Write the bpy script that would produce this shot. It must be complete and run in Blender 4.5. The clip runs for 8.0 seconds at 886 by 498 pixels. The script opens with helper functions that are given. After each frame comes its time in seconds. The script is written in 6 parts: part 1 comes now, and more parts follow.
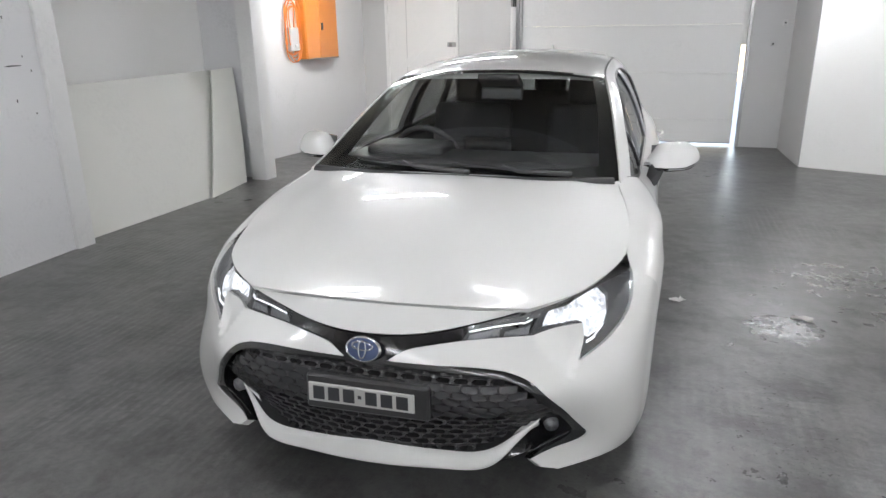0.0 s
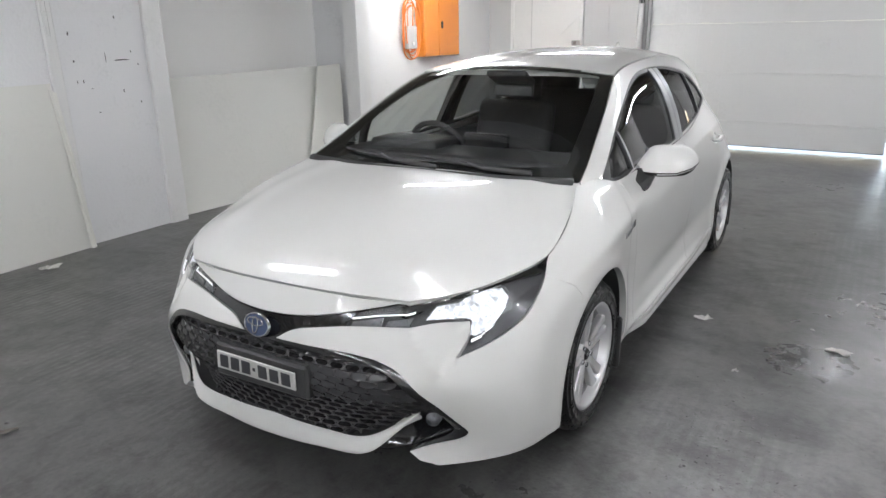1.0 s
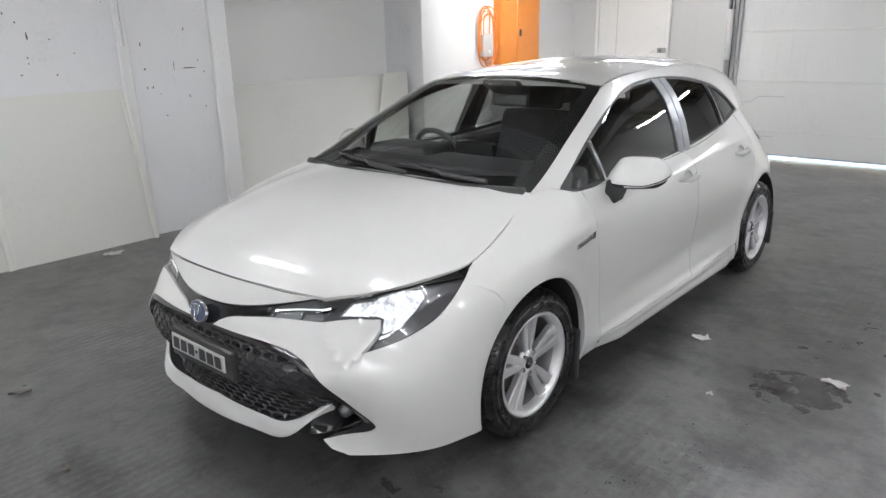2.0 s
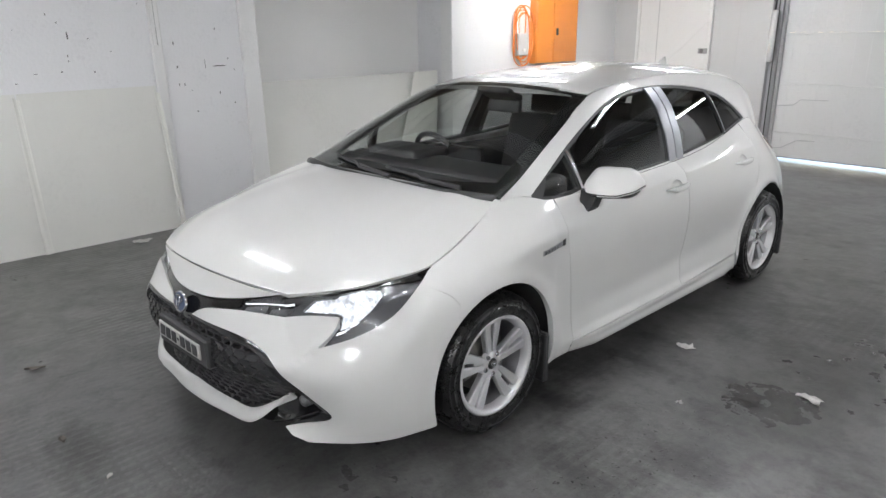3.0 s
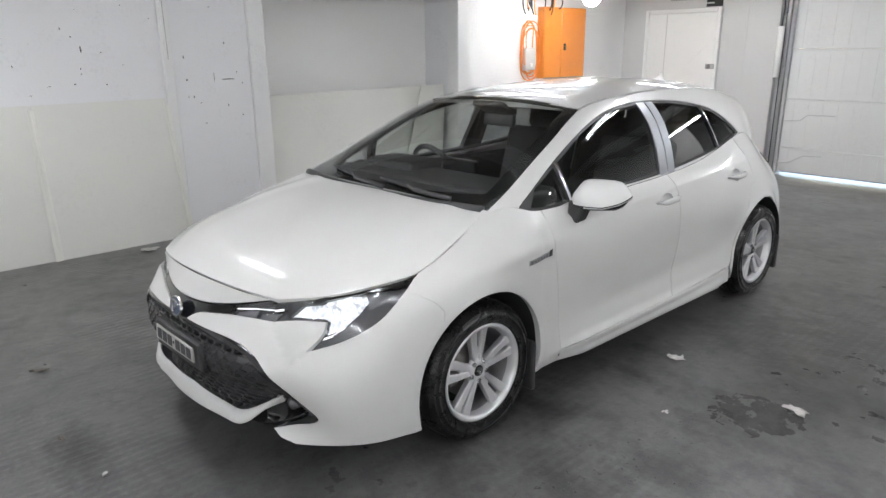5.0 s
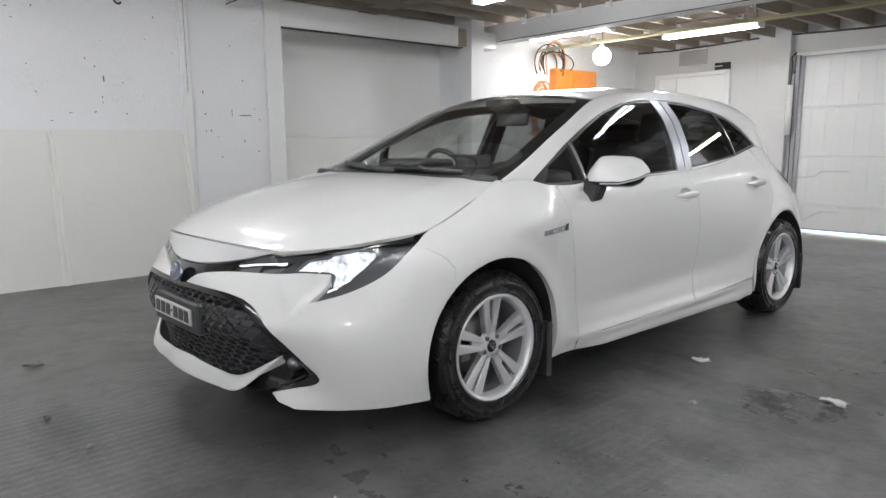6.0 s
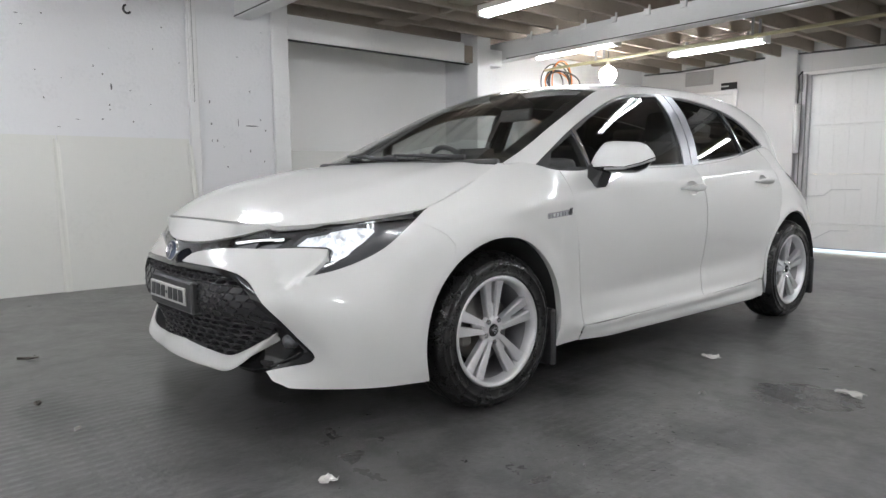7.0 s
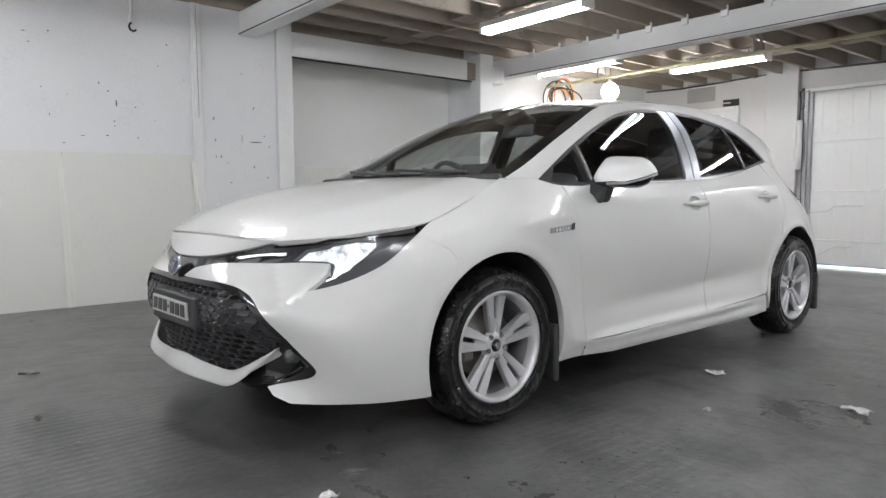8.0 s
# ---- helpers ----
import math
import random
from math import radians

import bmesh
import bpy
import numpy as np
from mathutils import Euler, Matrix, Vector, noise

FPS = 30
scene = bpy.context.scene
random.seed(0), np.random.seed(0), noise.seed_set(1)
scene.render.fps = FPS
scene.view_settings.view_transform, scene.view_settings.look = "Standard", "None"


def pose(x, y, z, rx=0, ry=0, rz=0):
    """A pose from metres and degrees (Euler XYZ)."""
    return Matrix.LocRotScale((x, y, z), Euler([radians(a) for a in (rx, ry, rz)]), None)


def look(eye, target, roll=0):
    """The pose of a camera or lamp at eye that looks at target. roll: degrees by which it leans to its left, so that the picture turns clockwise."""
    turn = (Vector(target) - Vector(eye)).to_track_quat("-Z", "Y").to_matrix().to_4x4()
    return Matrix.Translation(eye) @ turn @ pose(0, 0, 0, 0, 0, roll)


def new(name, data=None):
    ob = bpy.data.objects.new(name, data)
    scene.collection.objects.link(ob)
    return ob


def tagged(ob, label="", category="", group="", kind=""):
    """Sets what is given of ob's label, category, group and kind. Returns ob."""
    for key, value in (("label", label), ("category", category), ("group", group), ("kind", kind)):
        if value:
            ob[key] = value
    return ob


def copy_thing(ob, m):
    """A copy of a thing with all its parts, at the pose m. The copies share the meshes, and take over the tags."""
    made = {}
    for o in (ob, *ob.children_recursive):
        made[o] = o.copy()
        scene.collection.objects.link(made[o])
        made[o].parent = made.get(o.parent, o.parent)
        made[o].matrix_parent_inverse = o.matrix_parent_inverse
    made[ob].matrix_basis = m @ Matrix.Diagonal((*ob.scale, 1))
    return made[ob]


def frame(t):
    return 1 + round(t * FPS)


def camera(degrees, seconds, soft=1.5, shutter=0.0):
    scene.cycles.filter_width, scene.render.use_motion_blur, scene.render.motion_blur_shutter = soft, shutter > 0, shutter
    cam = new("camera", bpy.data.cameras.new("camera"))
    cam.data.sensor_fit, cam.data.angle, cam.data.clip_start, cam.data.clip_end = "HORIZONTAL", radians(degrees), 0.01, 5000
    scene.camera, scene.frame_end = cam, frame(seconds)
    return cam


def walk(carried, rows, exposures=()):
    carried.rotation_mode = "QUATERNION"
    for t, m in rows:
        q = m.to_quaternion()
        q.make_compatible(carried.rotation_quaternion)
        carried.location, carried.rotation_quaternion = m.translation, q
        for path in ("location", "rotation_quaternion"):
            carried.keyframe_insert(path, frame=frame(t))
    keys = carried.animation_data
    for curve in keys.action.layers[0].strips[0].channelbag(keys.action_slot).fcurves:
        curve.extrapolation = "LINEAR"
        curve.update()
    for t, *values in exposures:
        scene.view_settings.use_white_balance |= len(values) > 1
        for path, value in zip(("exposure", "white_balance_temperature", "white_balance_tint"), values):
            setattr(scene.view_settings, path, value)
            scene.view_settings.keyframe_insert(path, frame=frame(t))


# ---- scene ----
cam = camera(67.0, 8.0)
PATH = [
    (0, (0.85, -1.776, 1.609), (0.26, 0.03, 0.984), -0.9),
    (0.5, (1.331, -1.639, 1.606), (0.517, 0.08, 0.985), -1.1),
    (1, (1.668, -1.438, 1.579), (0.645, 0.165, 0.96), -1.1),
    (1.5, (1.972, -1.245, 1.594), (0.75, 0.212, 0.975), -1.1),
    (1.7, (2.097, -1.182, 1.574), (0.847, 0.26, 0.973), -1.3),
    (2.8, (2.529, -0.979, 1.641), (1.136, 0.318, 1.027), -0.8),
    (3, (2.574, -0.944, 1.651), (1.176, 0.35, 1.041), -0.8),
    (3.5, (2.615, -0.881, 1.698), (1.217, 0.404, 1.07), -0.7),
    (4, (2.636, -0.872, 1.709), (1.237, 0.405, 1.065), -0.5),
    (4.5, (2.692, -0.895, 1.711), (1.287, 0.371, 1.06), -0.5),
    (5.8, (2.71, -0.928, 1.285), (1.217, 0.356, 0.94), -0.4),
    (6, (2.712, -0.919, 1.136), (1.21, 0.364, 0.823), -0.4),
    (6.5, (2.702, -0.882, 0.932), (1.187, 0.399, 0.679), -0.3),
    (7, (2.707, -0.877, 0.926), (1.18, 0.396, 0.708), -0.3),
    (7.5, (2.71, -0.875, 0.92), (1.175, 0.392, 0.729), -0.4),
    (8, (2.707, -0.873, 0.919), (1.171, 0.396, 0.75), -0.3),
]
walk(cam, [(t, look(eye, target, roll)) for t, eye, target, roll in PATH])
# ---- path end ----

# ---- world and large lights ----
world = bpy.data.worlds.new("world")
scene.world = world
world.use_nodes = True
_wt = world.node_tree
_sky = _wt.nodes.new("ShaderNodeTexSky")
_sky.sky_type, _sky.sun_disc = "NISHITA", False
_sky.sun_elevation, _sky.sun_rotation = radians(50), radians(20)
_wt.links.new(_sky.outputs[0], _wt.nodes["Background"].inputs[0])
_wt.nodes["Background"].inputs[1].default_value = 0.75

TUBE_GLOW = 86.0
FLOOD_GLOW = 115.0


# ---- materials ----
def mat(name, base, rough=0.5, metal=0.0, vary=0.0, scale=6.0, bump=0.0, fine=80.0, coat=0.0, spec=0.5, tint=None, rvary=0.0):
    """A principled surface with two scales of noise on colour and relief."""
    m = bpy.data.materials.new(name)
    m.use_nodes = True
    nt = m.node_tree
    b = nt.nodes["Principled BSDF"]
    b.inputs["Base Color"].default_value = (*base, 1)
    b.inputs["Roughness"].default_value = rough
    b.inputs["Metallic"].default_value = metal
    b.inputs["Coat Weight"].default_value = coat
    b.inputs["Coat Roughness"].default_value = 0.03
    b.inputs["Specular IOR Level"].default_value = spec
    if vary or bump or rvary:
        co = nt.nodes.new("ShaderNodeTexCoord")
        big = nt.nodes.new("ShaderNodeTexNoise")
        big.inputs["Scale"].default_value = scale
        big.inputs["Detail"].default_value = 6
        small = nt.nodes.new("ShaderNodeTexNoise")
        small.inputs["Scale"].default_value = fine
        small.inputs["Detail"].default_value = 4
        for n in (big, small):
            nt.links.new(co.outputs["Object"], n.inputs["Vector"])
        add = nt.nodes.new("ShaderNodeMath")
        add.operation = "MULTIPLY_ADD"
        add.inputs[1].default_value = 0.9
        nt.links.new(small.outputs["Fac"], add.inputs[0])
        nt.links.new(big.outputs["Fac"], add.inputs[2])
        if vary:
            ramp = nt.nodes.new("ShaderNodeValToRGB")
            dark = tint or tuple(c * (1 - vary) for c in base)
            ramp.color_ramp.elements[0].position, ramp.color_ramp.elements[1].position = 0.45, 0.85
            ramp.color_ramp.elements[0].color = (*dark, 1)
            ramp.color_ramp.elements[1].color = (*base, 1)
            nt.links.new(add.outputs[0], ramp.inputs[0])
            nt.links.new(ramp.outputs[0], b.inputs["Base Color"])
        if rvary:
            mr = nt.nodes.new("ShaderNodeMapRange")
            mr.inputs["From Min"].default_value, mr.inputs["From Max"].default_value = 0.35, 0.9
            mr.inputs["To Min"].default_value, mr.inputs["To Max"].default_value = max(0.02, rough - rvary), rough + rvary
            nt.links.new(add.outputs[0], mr.inputs["Value"])
            nt.links.new(mr.outputs[0], b.inputs["Roughness"])
        if bump:
            bp = nt.nodes.new("ShaderNodeBump")
            bp.inputs["Strength"].default_value = bump
            bp.inputs["Distance"].default_value = 0.01
            nt.links.new(add.outputs[0], bp.inputs["Height"])
            nt.links.new(bp.outputs[0], b.inputs["Normal"])
    return m


def glow(name, colour, strength):
    m = bpy.data.materials.new(name)
    m.use_nodes = True
    b = m.node_tree.nodes["Principled BSDF"]
    b.inputs["Base Color"].default_value = (0.8, 0.8, 0.8, 1)
    b.inputs["Emission Color"].default_value = (*colour, 1)
    b.inputs["Emission Strength"].default_value = strength
    return m


def pane_glass(name, tint, gloss=1.0, rough=0.01):
    """Thin glass: tinted see-through with Fresnel gloss."""
    m = bpy.data.materials.new(name)
    m.use_nodes = True
    nt = m.node_tree
    nt.nodes.clear()
    out = nt.nodes.new("ShaderNodeOutputMaterial")
    tr = nt.nodes.new("ShaderNodeBsdfTransparent")
    tr.inputs[0].default_value = (*tint, 1)
    gl = nt.nodes.new("ShaderNodeBsdfGlossy")
    gl.inputs["Roughness"].default_value = rough
    fr = nt.nodes.new("ShaderNodeLayerWeight")
    fr.inputs[0].default_value = 0.5
    pw = nt.nodes.new("ShaderNodeMath")
    pw.operation, pw.inputs[1].default_value = "POWER", 4.0
    mul = nt.nodes.new("ShaderNodeMath")
    mul.operation, mul.inputs[1].default_value, mul.inputs[2].default_value = "MULTIPLY_ADD", 0.85 * gloss, 0.05 * gloss
    mix = nt.nodes.new("ShaderNodeMixShader")
    nt.links.new(fr.outputs["Facing"], pw.inputs[0])
    nt.links.new(pw.outputs[0], mul.inputs[0])
    nt.links.new(mul.outputs[0], mix.inputs[0])
    nt.links.new(tr.outputs[0], mix.inputs[1])
    nt.links.new(gl.outputs[0], mix.inputs[2])
    nt.links.new(mix.outputs[0], out.inputs[0])
    return m


M_PAINT = mat("pearl_white_paint", (0.635, 0.635, 0.620), 0.37, 0.0, vary=0.03, scale=1.5, coat=0.75, fine=900.0, spec=0.65)
M_SIGNAL = mat("clear_signal_lens", (0.62, 0.62, 0.63), 0.12, vary=0.15, scale=40)
M_BLACK_GLOSS = mat("gloss_black_plastic", (0.010, 0.010, 0.011), 0.11, rvary=0.05, scale=20, coat=0.4)
M_BLACK = mat("matt_black_plastic", (0.028, 0.028, 0.029), 0.5, vary=0.3, scale=30, bump=0.05)
M_GRILLE = mat("satin_dark_grille", (0.040, 0.040, 0.042), 0.22, vary=0.25, scale=14)
M_SCALE = mat("satin_grey_grille_scale", (0.026, 0.026, 0.028), 0.27, vary=0.3, scale=9)
M_BEZEL = mat("grey_lamp_bezel", (0.075, 0.075, 0.079), 0.26, vary=0.25, scale=18)
M_REFLECTOR = mat("lamp_reflector", (0.20, 0.20, 0.21), 0.35, metal=0.9, vary=0.7, scale=90, bump=0.3)
M_RUBBER = mat("tyre_rubber", (0.009, 0.009, 0.009), 0.20, vary=0.3, scale=25, bump=0.03, fine=160, rvary=0.08, spec=0.4)
M_ALLOY = mat("silver_alloy", (0.66, 0.66, 0.67), 0.28, 0.6, vary=0.06, scale=8, coat=0.3)
M_ALLOY_IN = mat("dull_alloy_barrel", (0.33, 0.33, 0.34), 0.42, 0.7, vary=0.25, scale=10)
M_DISC = mat("brake_steel", (0.22, 0.21, 0.20), 0.45, 0.8, vary=0.35, scale=22)
M_CHROME = mat("chrome", (0.62, 0.63, 0.66), 0.16, 1.0, vary=0.08, scale=12)
M_BLUE = mat("badge_blue", (0.07, 0.10, 0.19), 0.30, 0.3, vary=0.2, scale=30, coat=0.6)
M_PLATE = mat("plate_white", (0.50, 0.50, 0.48), 0.40, vary=0.08, scale=20)
M_INK = mat("plate_ink", (0.03, 0.03, 0.035), 0.45, vary=0.2, scale=40)
M_CABIN = mat("cabin_dark_plastic", (0.036, 0.036, 0.038), 0.5, vary=0.3, scale=12, bump=0.05)
M_SEAT = mat("seat_fabric_black", (0.035, 0.034, 0.036), 0.85, vary=0.35, scale=40, bump=0.15, fine=300)
M_PILLAR_SILVER = mat("satin_silver_film", (0.31, 0.32, 0.34), 0.33, 0.85, vary=0.1, scale=9)
M_UNDER = mat("underbody_black", (0.022, 0.022, 0.022), 0.8, vary=0.4, scale=10)
M_RED = mat("tail_lamp_red", (0.05, 0.008, 0.008), 0.12, vary=0.3, scale=12, coat=0.8)
M_WS = pane_glass("windscreen_glass", (0.87, 0.90, 0.88), 1.0)
M_TINT = pane_glass("tinted_rear_glass", (0.20, 0.21, 0.21), 0.9)
M_SIDE = pane_glass("side_glass", (0.66, 0.68, 0.67), 0.95)
M_LENS = pane_glass("headlamp_lens", (0.93, 0.94, 0.95), 0.9)
M_HLGLOW = glow("headlamp_light", (0.93, 0.96, 1.0), 2.2)
# reflector facets throw the lamp's light unevenly
_ht = M_HLGLOW.node_tree
_hb = _ht.nodes["Principled BSDF"]
_hb.inputs["Base Color"].default_value, _hb.inputs["Roughness"].default_value = (0.5, 0.51, 0.53, 1), 0.15
_hc, _hv, _hr = _ht.nodes.new("ShaderNodeTexCoord"), _ht.nodes.new("ShaderNodeTexVoronoi"), _ht.nodes.new("ShaderNodeMapRange")
_hv.inputs["Scale"].default_value = 85.0
for _k, _q in (("From Min", 0.15), ("From Max", 0.75), ("To Min", 0.26), ("To Max", 1.2)):
    _hr.inputs[_k].default_value = _q
_ht.links.new(_hc.outputs["Object"], _hv.inputs["Vector"])
_ht.links.new(_hv.outputs["Color"], _hr.inputs["Value"])
_ht.links.new(_hr.outputs[0], _hb.inputs["Emission Strength"])
M_DRL = glow("daytime_strip_light", (0.95, 0.97, 1.0), 1.3)
M_TUBE = glow("fluorescent_tube", (0.935, 0.952, 1.0), TUBE_GLOW)
M_FLOOD = glow("flood_lamp_glow", (1.0, 0.98, 0.94), FLOOD_GLOW)

M_WALL = mat("painted_brick_white", (0.76, 0.762, 0.77), 0.62, vary=0.12, scale=3.2, bump=0.26, fine=38, rvary=0.1)
# lit and dim tones of one smooth white paint, light put into the colour
M_WALL_LIT = mat("smooth_white_lit", (0.90, 0.90, 0.88), 0.6, vary=0.05, scale=1.6, bump=0.12, fine=40)
M_WALL_DIM = mat("smooth_white_dim", (0.55, 0.55, 0.548), 0.6, vary=0.07, scale=1.6, bump=0.12, fine=40)
M_BOARD = mat("foam_board_offwhite", (0.72, 0.72, 0.68), 0.55, vary=0.07, scale=1.8, bump=0.10, fine=30)
M_BOARD_EDGE = mat("foam_sheet_cream", (0.76, 0.76, 0.71), 0.6, vary=0.06, scale=3, bump=0.1)
M_TIMBER = mat("old_joist_timber", (0.32, 0.275, 0.225), 0.8, vary=0.45, scale=7, bump=0.4, fine=60)
M_DECK = mat("old_floorboard_timber", (0.26, 0.23, 0.20), 0.85, vary=0.5, scale=6, bump=0.4, fine=60)
M_BEAM = mat("white_painted_beam", (0.76, 0.76, 0.75), 0.55, vary=0.12, scale=3, bump=0.25, fine=40)
M_DOOR = mat("white_roller_door", (0.74, 0.74, 0.73), 0.5, vary=0.08, scale=1.5, bump=0.08, fine=30)
M_STEEL = mat("grey_galvanised_steel", (0.36, 0.36, 0.36), 0.4, 0.7, vary=0.3, scale=12)
M_DARKGAP = mat("dark_recess", (0.03, 0.03, 0.03), 0.9, vary=0.3, scale=10)
M_ORANGE = mat("varnished_orange_wood", (0.72, 0.24, 0.035), 0.32, vary=0.35, scale=5, bump=0.05, coat=0.4)
M_CABLE_O = mat("orange_cable", (0.80, 0.25, 0.05), 0.45, vary=0.15, scale=20)
M_CABLE_B = mat("black_cable", (0.03, 0.03, 0.03), 0.5, vary=0.2, scale=20)
M_PIPE_Y = mat("yellowed_pipe", (0.55, 0.50, 0.30), 0.5, vary=0.3, scale=8)
M_GREYBOX = mat("grey_plastic_box", (0.55, 0.55, 0.55), 0.45, vary=0.15, scale=15)
M_LITTER = mat("crumpled_paper", (0.52, 0.51, 0.49), 0.8, vary=0.2, scale=30, bump=0.3)
M_MARK = mat("wall_scuff_dark", (0.12, 0.12, 0.12), 0.8, vary=0.3, scale=40)


# ---- mesh helpers ----
def mesh_of(name, verts, faces, material, smooth=True, normals=None):
    me = bpy.data.meshes.new(name)
    me.from_pydata([tuple(map(float, v)) for v in verts], [], [tuple(map(int, f)) for f in faces])
    me.materials.append(material)
    me.polygons.foreach_set("use_smooth", [smooth] * len(me.polygons))
    if normals is not None:
        me.normals_split_custom_set_from_vertices([tuple(map(float, n)) for n in normals])
    me.update()
    return me


def put(name, me, parent=None, label=""):
    ob = new(name, me)
    if parent is not None:
        ob.parent = parent
    return tagged(ob, label) if label else ob


def part(name, bm, material, parent, label="", smooth=False):
    """One bmesh as one mesh object under a thing or a part."""
    me = bpy.data.meshes.new(name)
    bm.normal_update()
    bm.to_mesh(me)
    bm.free()
    me.materials.append(material)
    me.polygons.foreach_set("use_smooth", [smooth] * len(me.polygons))
    return put(name, me, parent, label)


def add_box(bm, lo, hi, bevel=0.0, m=None, seg=1):
    """A bevelled box from corner lo to corner hi, added to bm."""
    t = bmesh.new()
    bmesh.ops.create_cube(t, size=1)
    for v in t.verts:
        v.co = Vector([(lo[i] + hi[i]) / 2 + v.co[i] * (hi[i] - lo[i]) for i in range(3)])
    if bevel:
        bmesh.ops.bevel(t, geom=t.edges[:], offset=bevel, segments=seg, affect="EDGES", profile=0.6)
    if m is not None:
        t.transform(m)
    me = bpy.data.meshes.new("tmp")
    t.to_mesh(me)
    t.free()
    bm.from_mesh(me)
    bpy.data.meshes.remove(me)
    return bm


def box_bm(lo, hi, bevel=0.0, m=None, seg=1):
    return add_box(bmesh.new(), lo, hi, bevel, m, seg)


def add_tube(bm, pts, r, n=10, cap=True):
    """A round tube along points, added to bm."""
    pts = [Vector(p) for p in pts]
    rings, up = [], None
    for i, p in enumerate(pts):
        d = (pts[min(i + 1, len(pts) - 1)] - pts[max(i - 1, 0)]).normalized()
        if up is None:
            up = d.orthogonal().normalized()
        up = (up - d * up.dot(d)).normalized()
        side = d.cross(up)
        rr = r[i] if isinstance(r, (list, tuple)) else r
        rings.append([bm.verts.new(p + rr * (math.cos(a) * up + math.sin(a) * side)) for a in [2 * math.pi * k / n for k in range(n)]])
    for a, b in zip(rings, rings[1:]):
        for k in range(n):
            bm.faces.new((a[k], a[(k + 1) % n], b[(k + 1) % n], b[k]))
    if cap:
        bm.faces.new(rings[0][::-1])
        bm.faces.new(rings[-1])
    return bm


def tube_bm(pts, r, n=10):
    return add_tube(bmesh.new(), pts, r, n)


def lathe(profile, n=48, axis="x"):
    """Revolves (radius, along) pairs round the x axis; returns verts and faces."""
    v, f = [], []
    for k in range(n):
        a = 2 * math.pi * k / n
        for r, h in profile:
            v.append((h, r * math.cos(a), r * math.sin(a)))
    m = len(profile)
    for k in range(n):
        for j in range(m - 1):
            a, b = k * m + j, ((k + 1) % n) * m + j
            f.append((a, b, b + 1, a + 1))
    return v, f


def thing(name, place=(0, 0, 0), label="", category="", group="", kind="", rz=0.0):
    ob = new(name)
    ob.empty_display_size = 0.1
    ob.matrix_basis = pose(*place, 0, 0, rz)
    return tagged(ob, label, category, group, kind)


def spline(knots, values):
    """A natural cubic through values at knots; returns a function of an array."""
    x, y = np.asarray(knots, float), np.asarray(values, float)
    n, h = len(x), np.diff(np.asarray(knots, float))
    a = np.zeros((n, n))
    b = np.zeros((n,) + y.shape[1:])
    a[0, 0] = a[-1, -1] = 1
    for i in range(1, n - 1):
        a[i, i - 1], a[i, i], a[i, i + 1] = h[i - 1], 2 * (h[i - 1] + h[i]), h[i]
        b[i] = 6 * ((y[i + 1] - y[i]) / h[i] - (y[i] - y[i - 1]) / h[i - 1])
    m = np.linalg.solve(a, b)

    def at(q):
        q = np.asarray(q, float)
        i = np.clip(np.searchsorted(x, q) - 1, 0, n - 2)
        ex = (slice(None),) * q.ndim + (None,) * (y.ndim - 1)
        t, u, hh = (q - x[i])[ex], (x[i + 1] - q)[ex], h[i][ex]
        return (m[i] * u**3 + m[i + 1] * t**3) / (6 * hh) + (y[i] / hh - m[i] * hh / 6) * u + (y[i + 1] / hh - m[i + 1] * hh / 6) * t

    return at


def inside(pts, poly):
    """Which points lie inside a closed polygon."""
    p, q = np.asarray(poly), np.asarray(pts)
    res = np.zeros(len(q), bool)
    for (x1, y1), (x2, y2) in zip(p, np.roll(p, -1, 0)):
        cut = (y1 > q[:, 1]) != (y2 > q[:, 1])
        xi = (x2 - x1) * (q[:, 1] - y1) / (y2 - y1 + 1e-12) + x1
        res ^= cut & (q[:, 0] < xi)
    return res


def edge_gap(pts, poly):
    """Distance of points from a closed polygon's outline."""
    p, q = np.asarray(poly, float), np.asarray(pts, float)
    best = np.full(len(q), 1e9)
    for a, b in zip(p, np.roll(p, -1, 0)):
        ab = b - a
        t = np.clip(((q - a) @ ab) / (ab @ ab + 1e-12), 0, 1)
        best = np.minimum(best, np.linalg.norm(q - a - t[:, None] * ab, axis=1))
    return best


def dense(poly, step):
    """A closed outline cut into short pieces."""
    out = []
    p = np.asarray(poly, float)
    for a, b in zip(p, np.roll(p, -1, 0)):
        n = max(1, int(math.ceil(np.linalg.norm(b - a) / step)))
        out += [a + (b - a) * k / n for k in range(n)]
    return np.array(out)


def shrink(poly, d):
    """A closed outline moved inwards by d."""
    p = np.asarray(poly, float)
    area = np.sum(p[:, 0] * np.roll(p[:, 1], -1) - p[:, 1] * np.roll(p[:, 0], -1))
    e = np.roll(p, -1, 0) - p
    n = np.stack([-e[:, 1], e[:, 0]], 1) * (1 if area > 0 else -1)
    n /= np.linalg.norm(n, axis=1)[:, None] + 1e-12
    v = n + np.roll(n, 1, 0)
    v /= (v * v).sum(1)[:, None] + 1e-9
    v *= 2
    v /= np.maximum(1, np.linalg.norm(v, axis=1) / 2)[:, None]
    return p + d * v


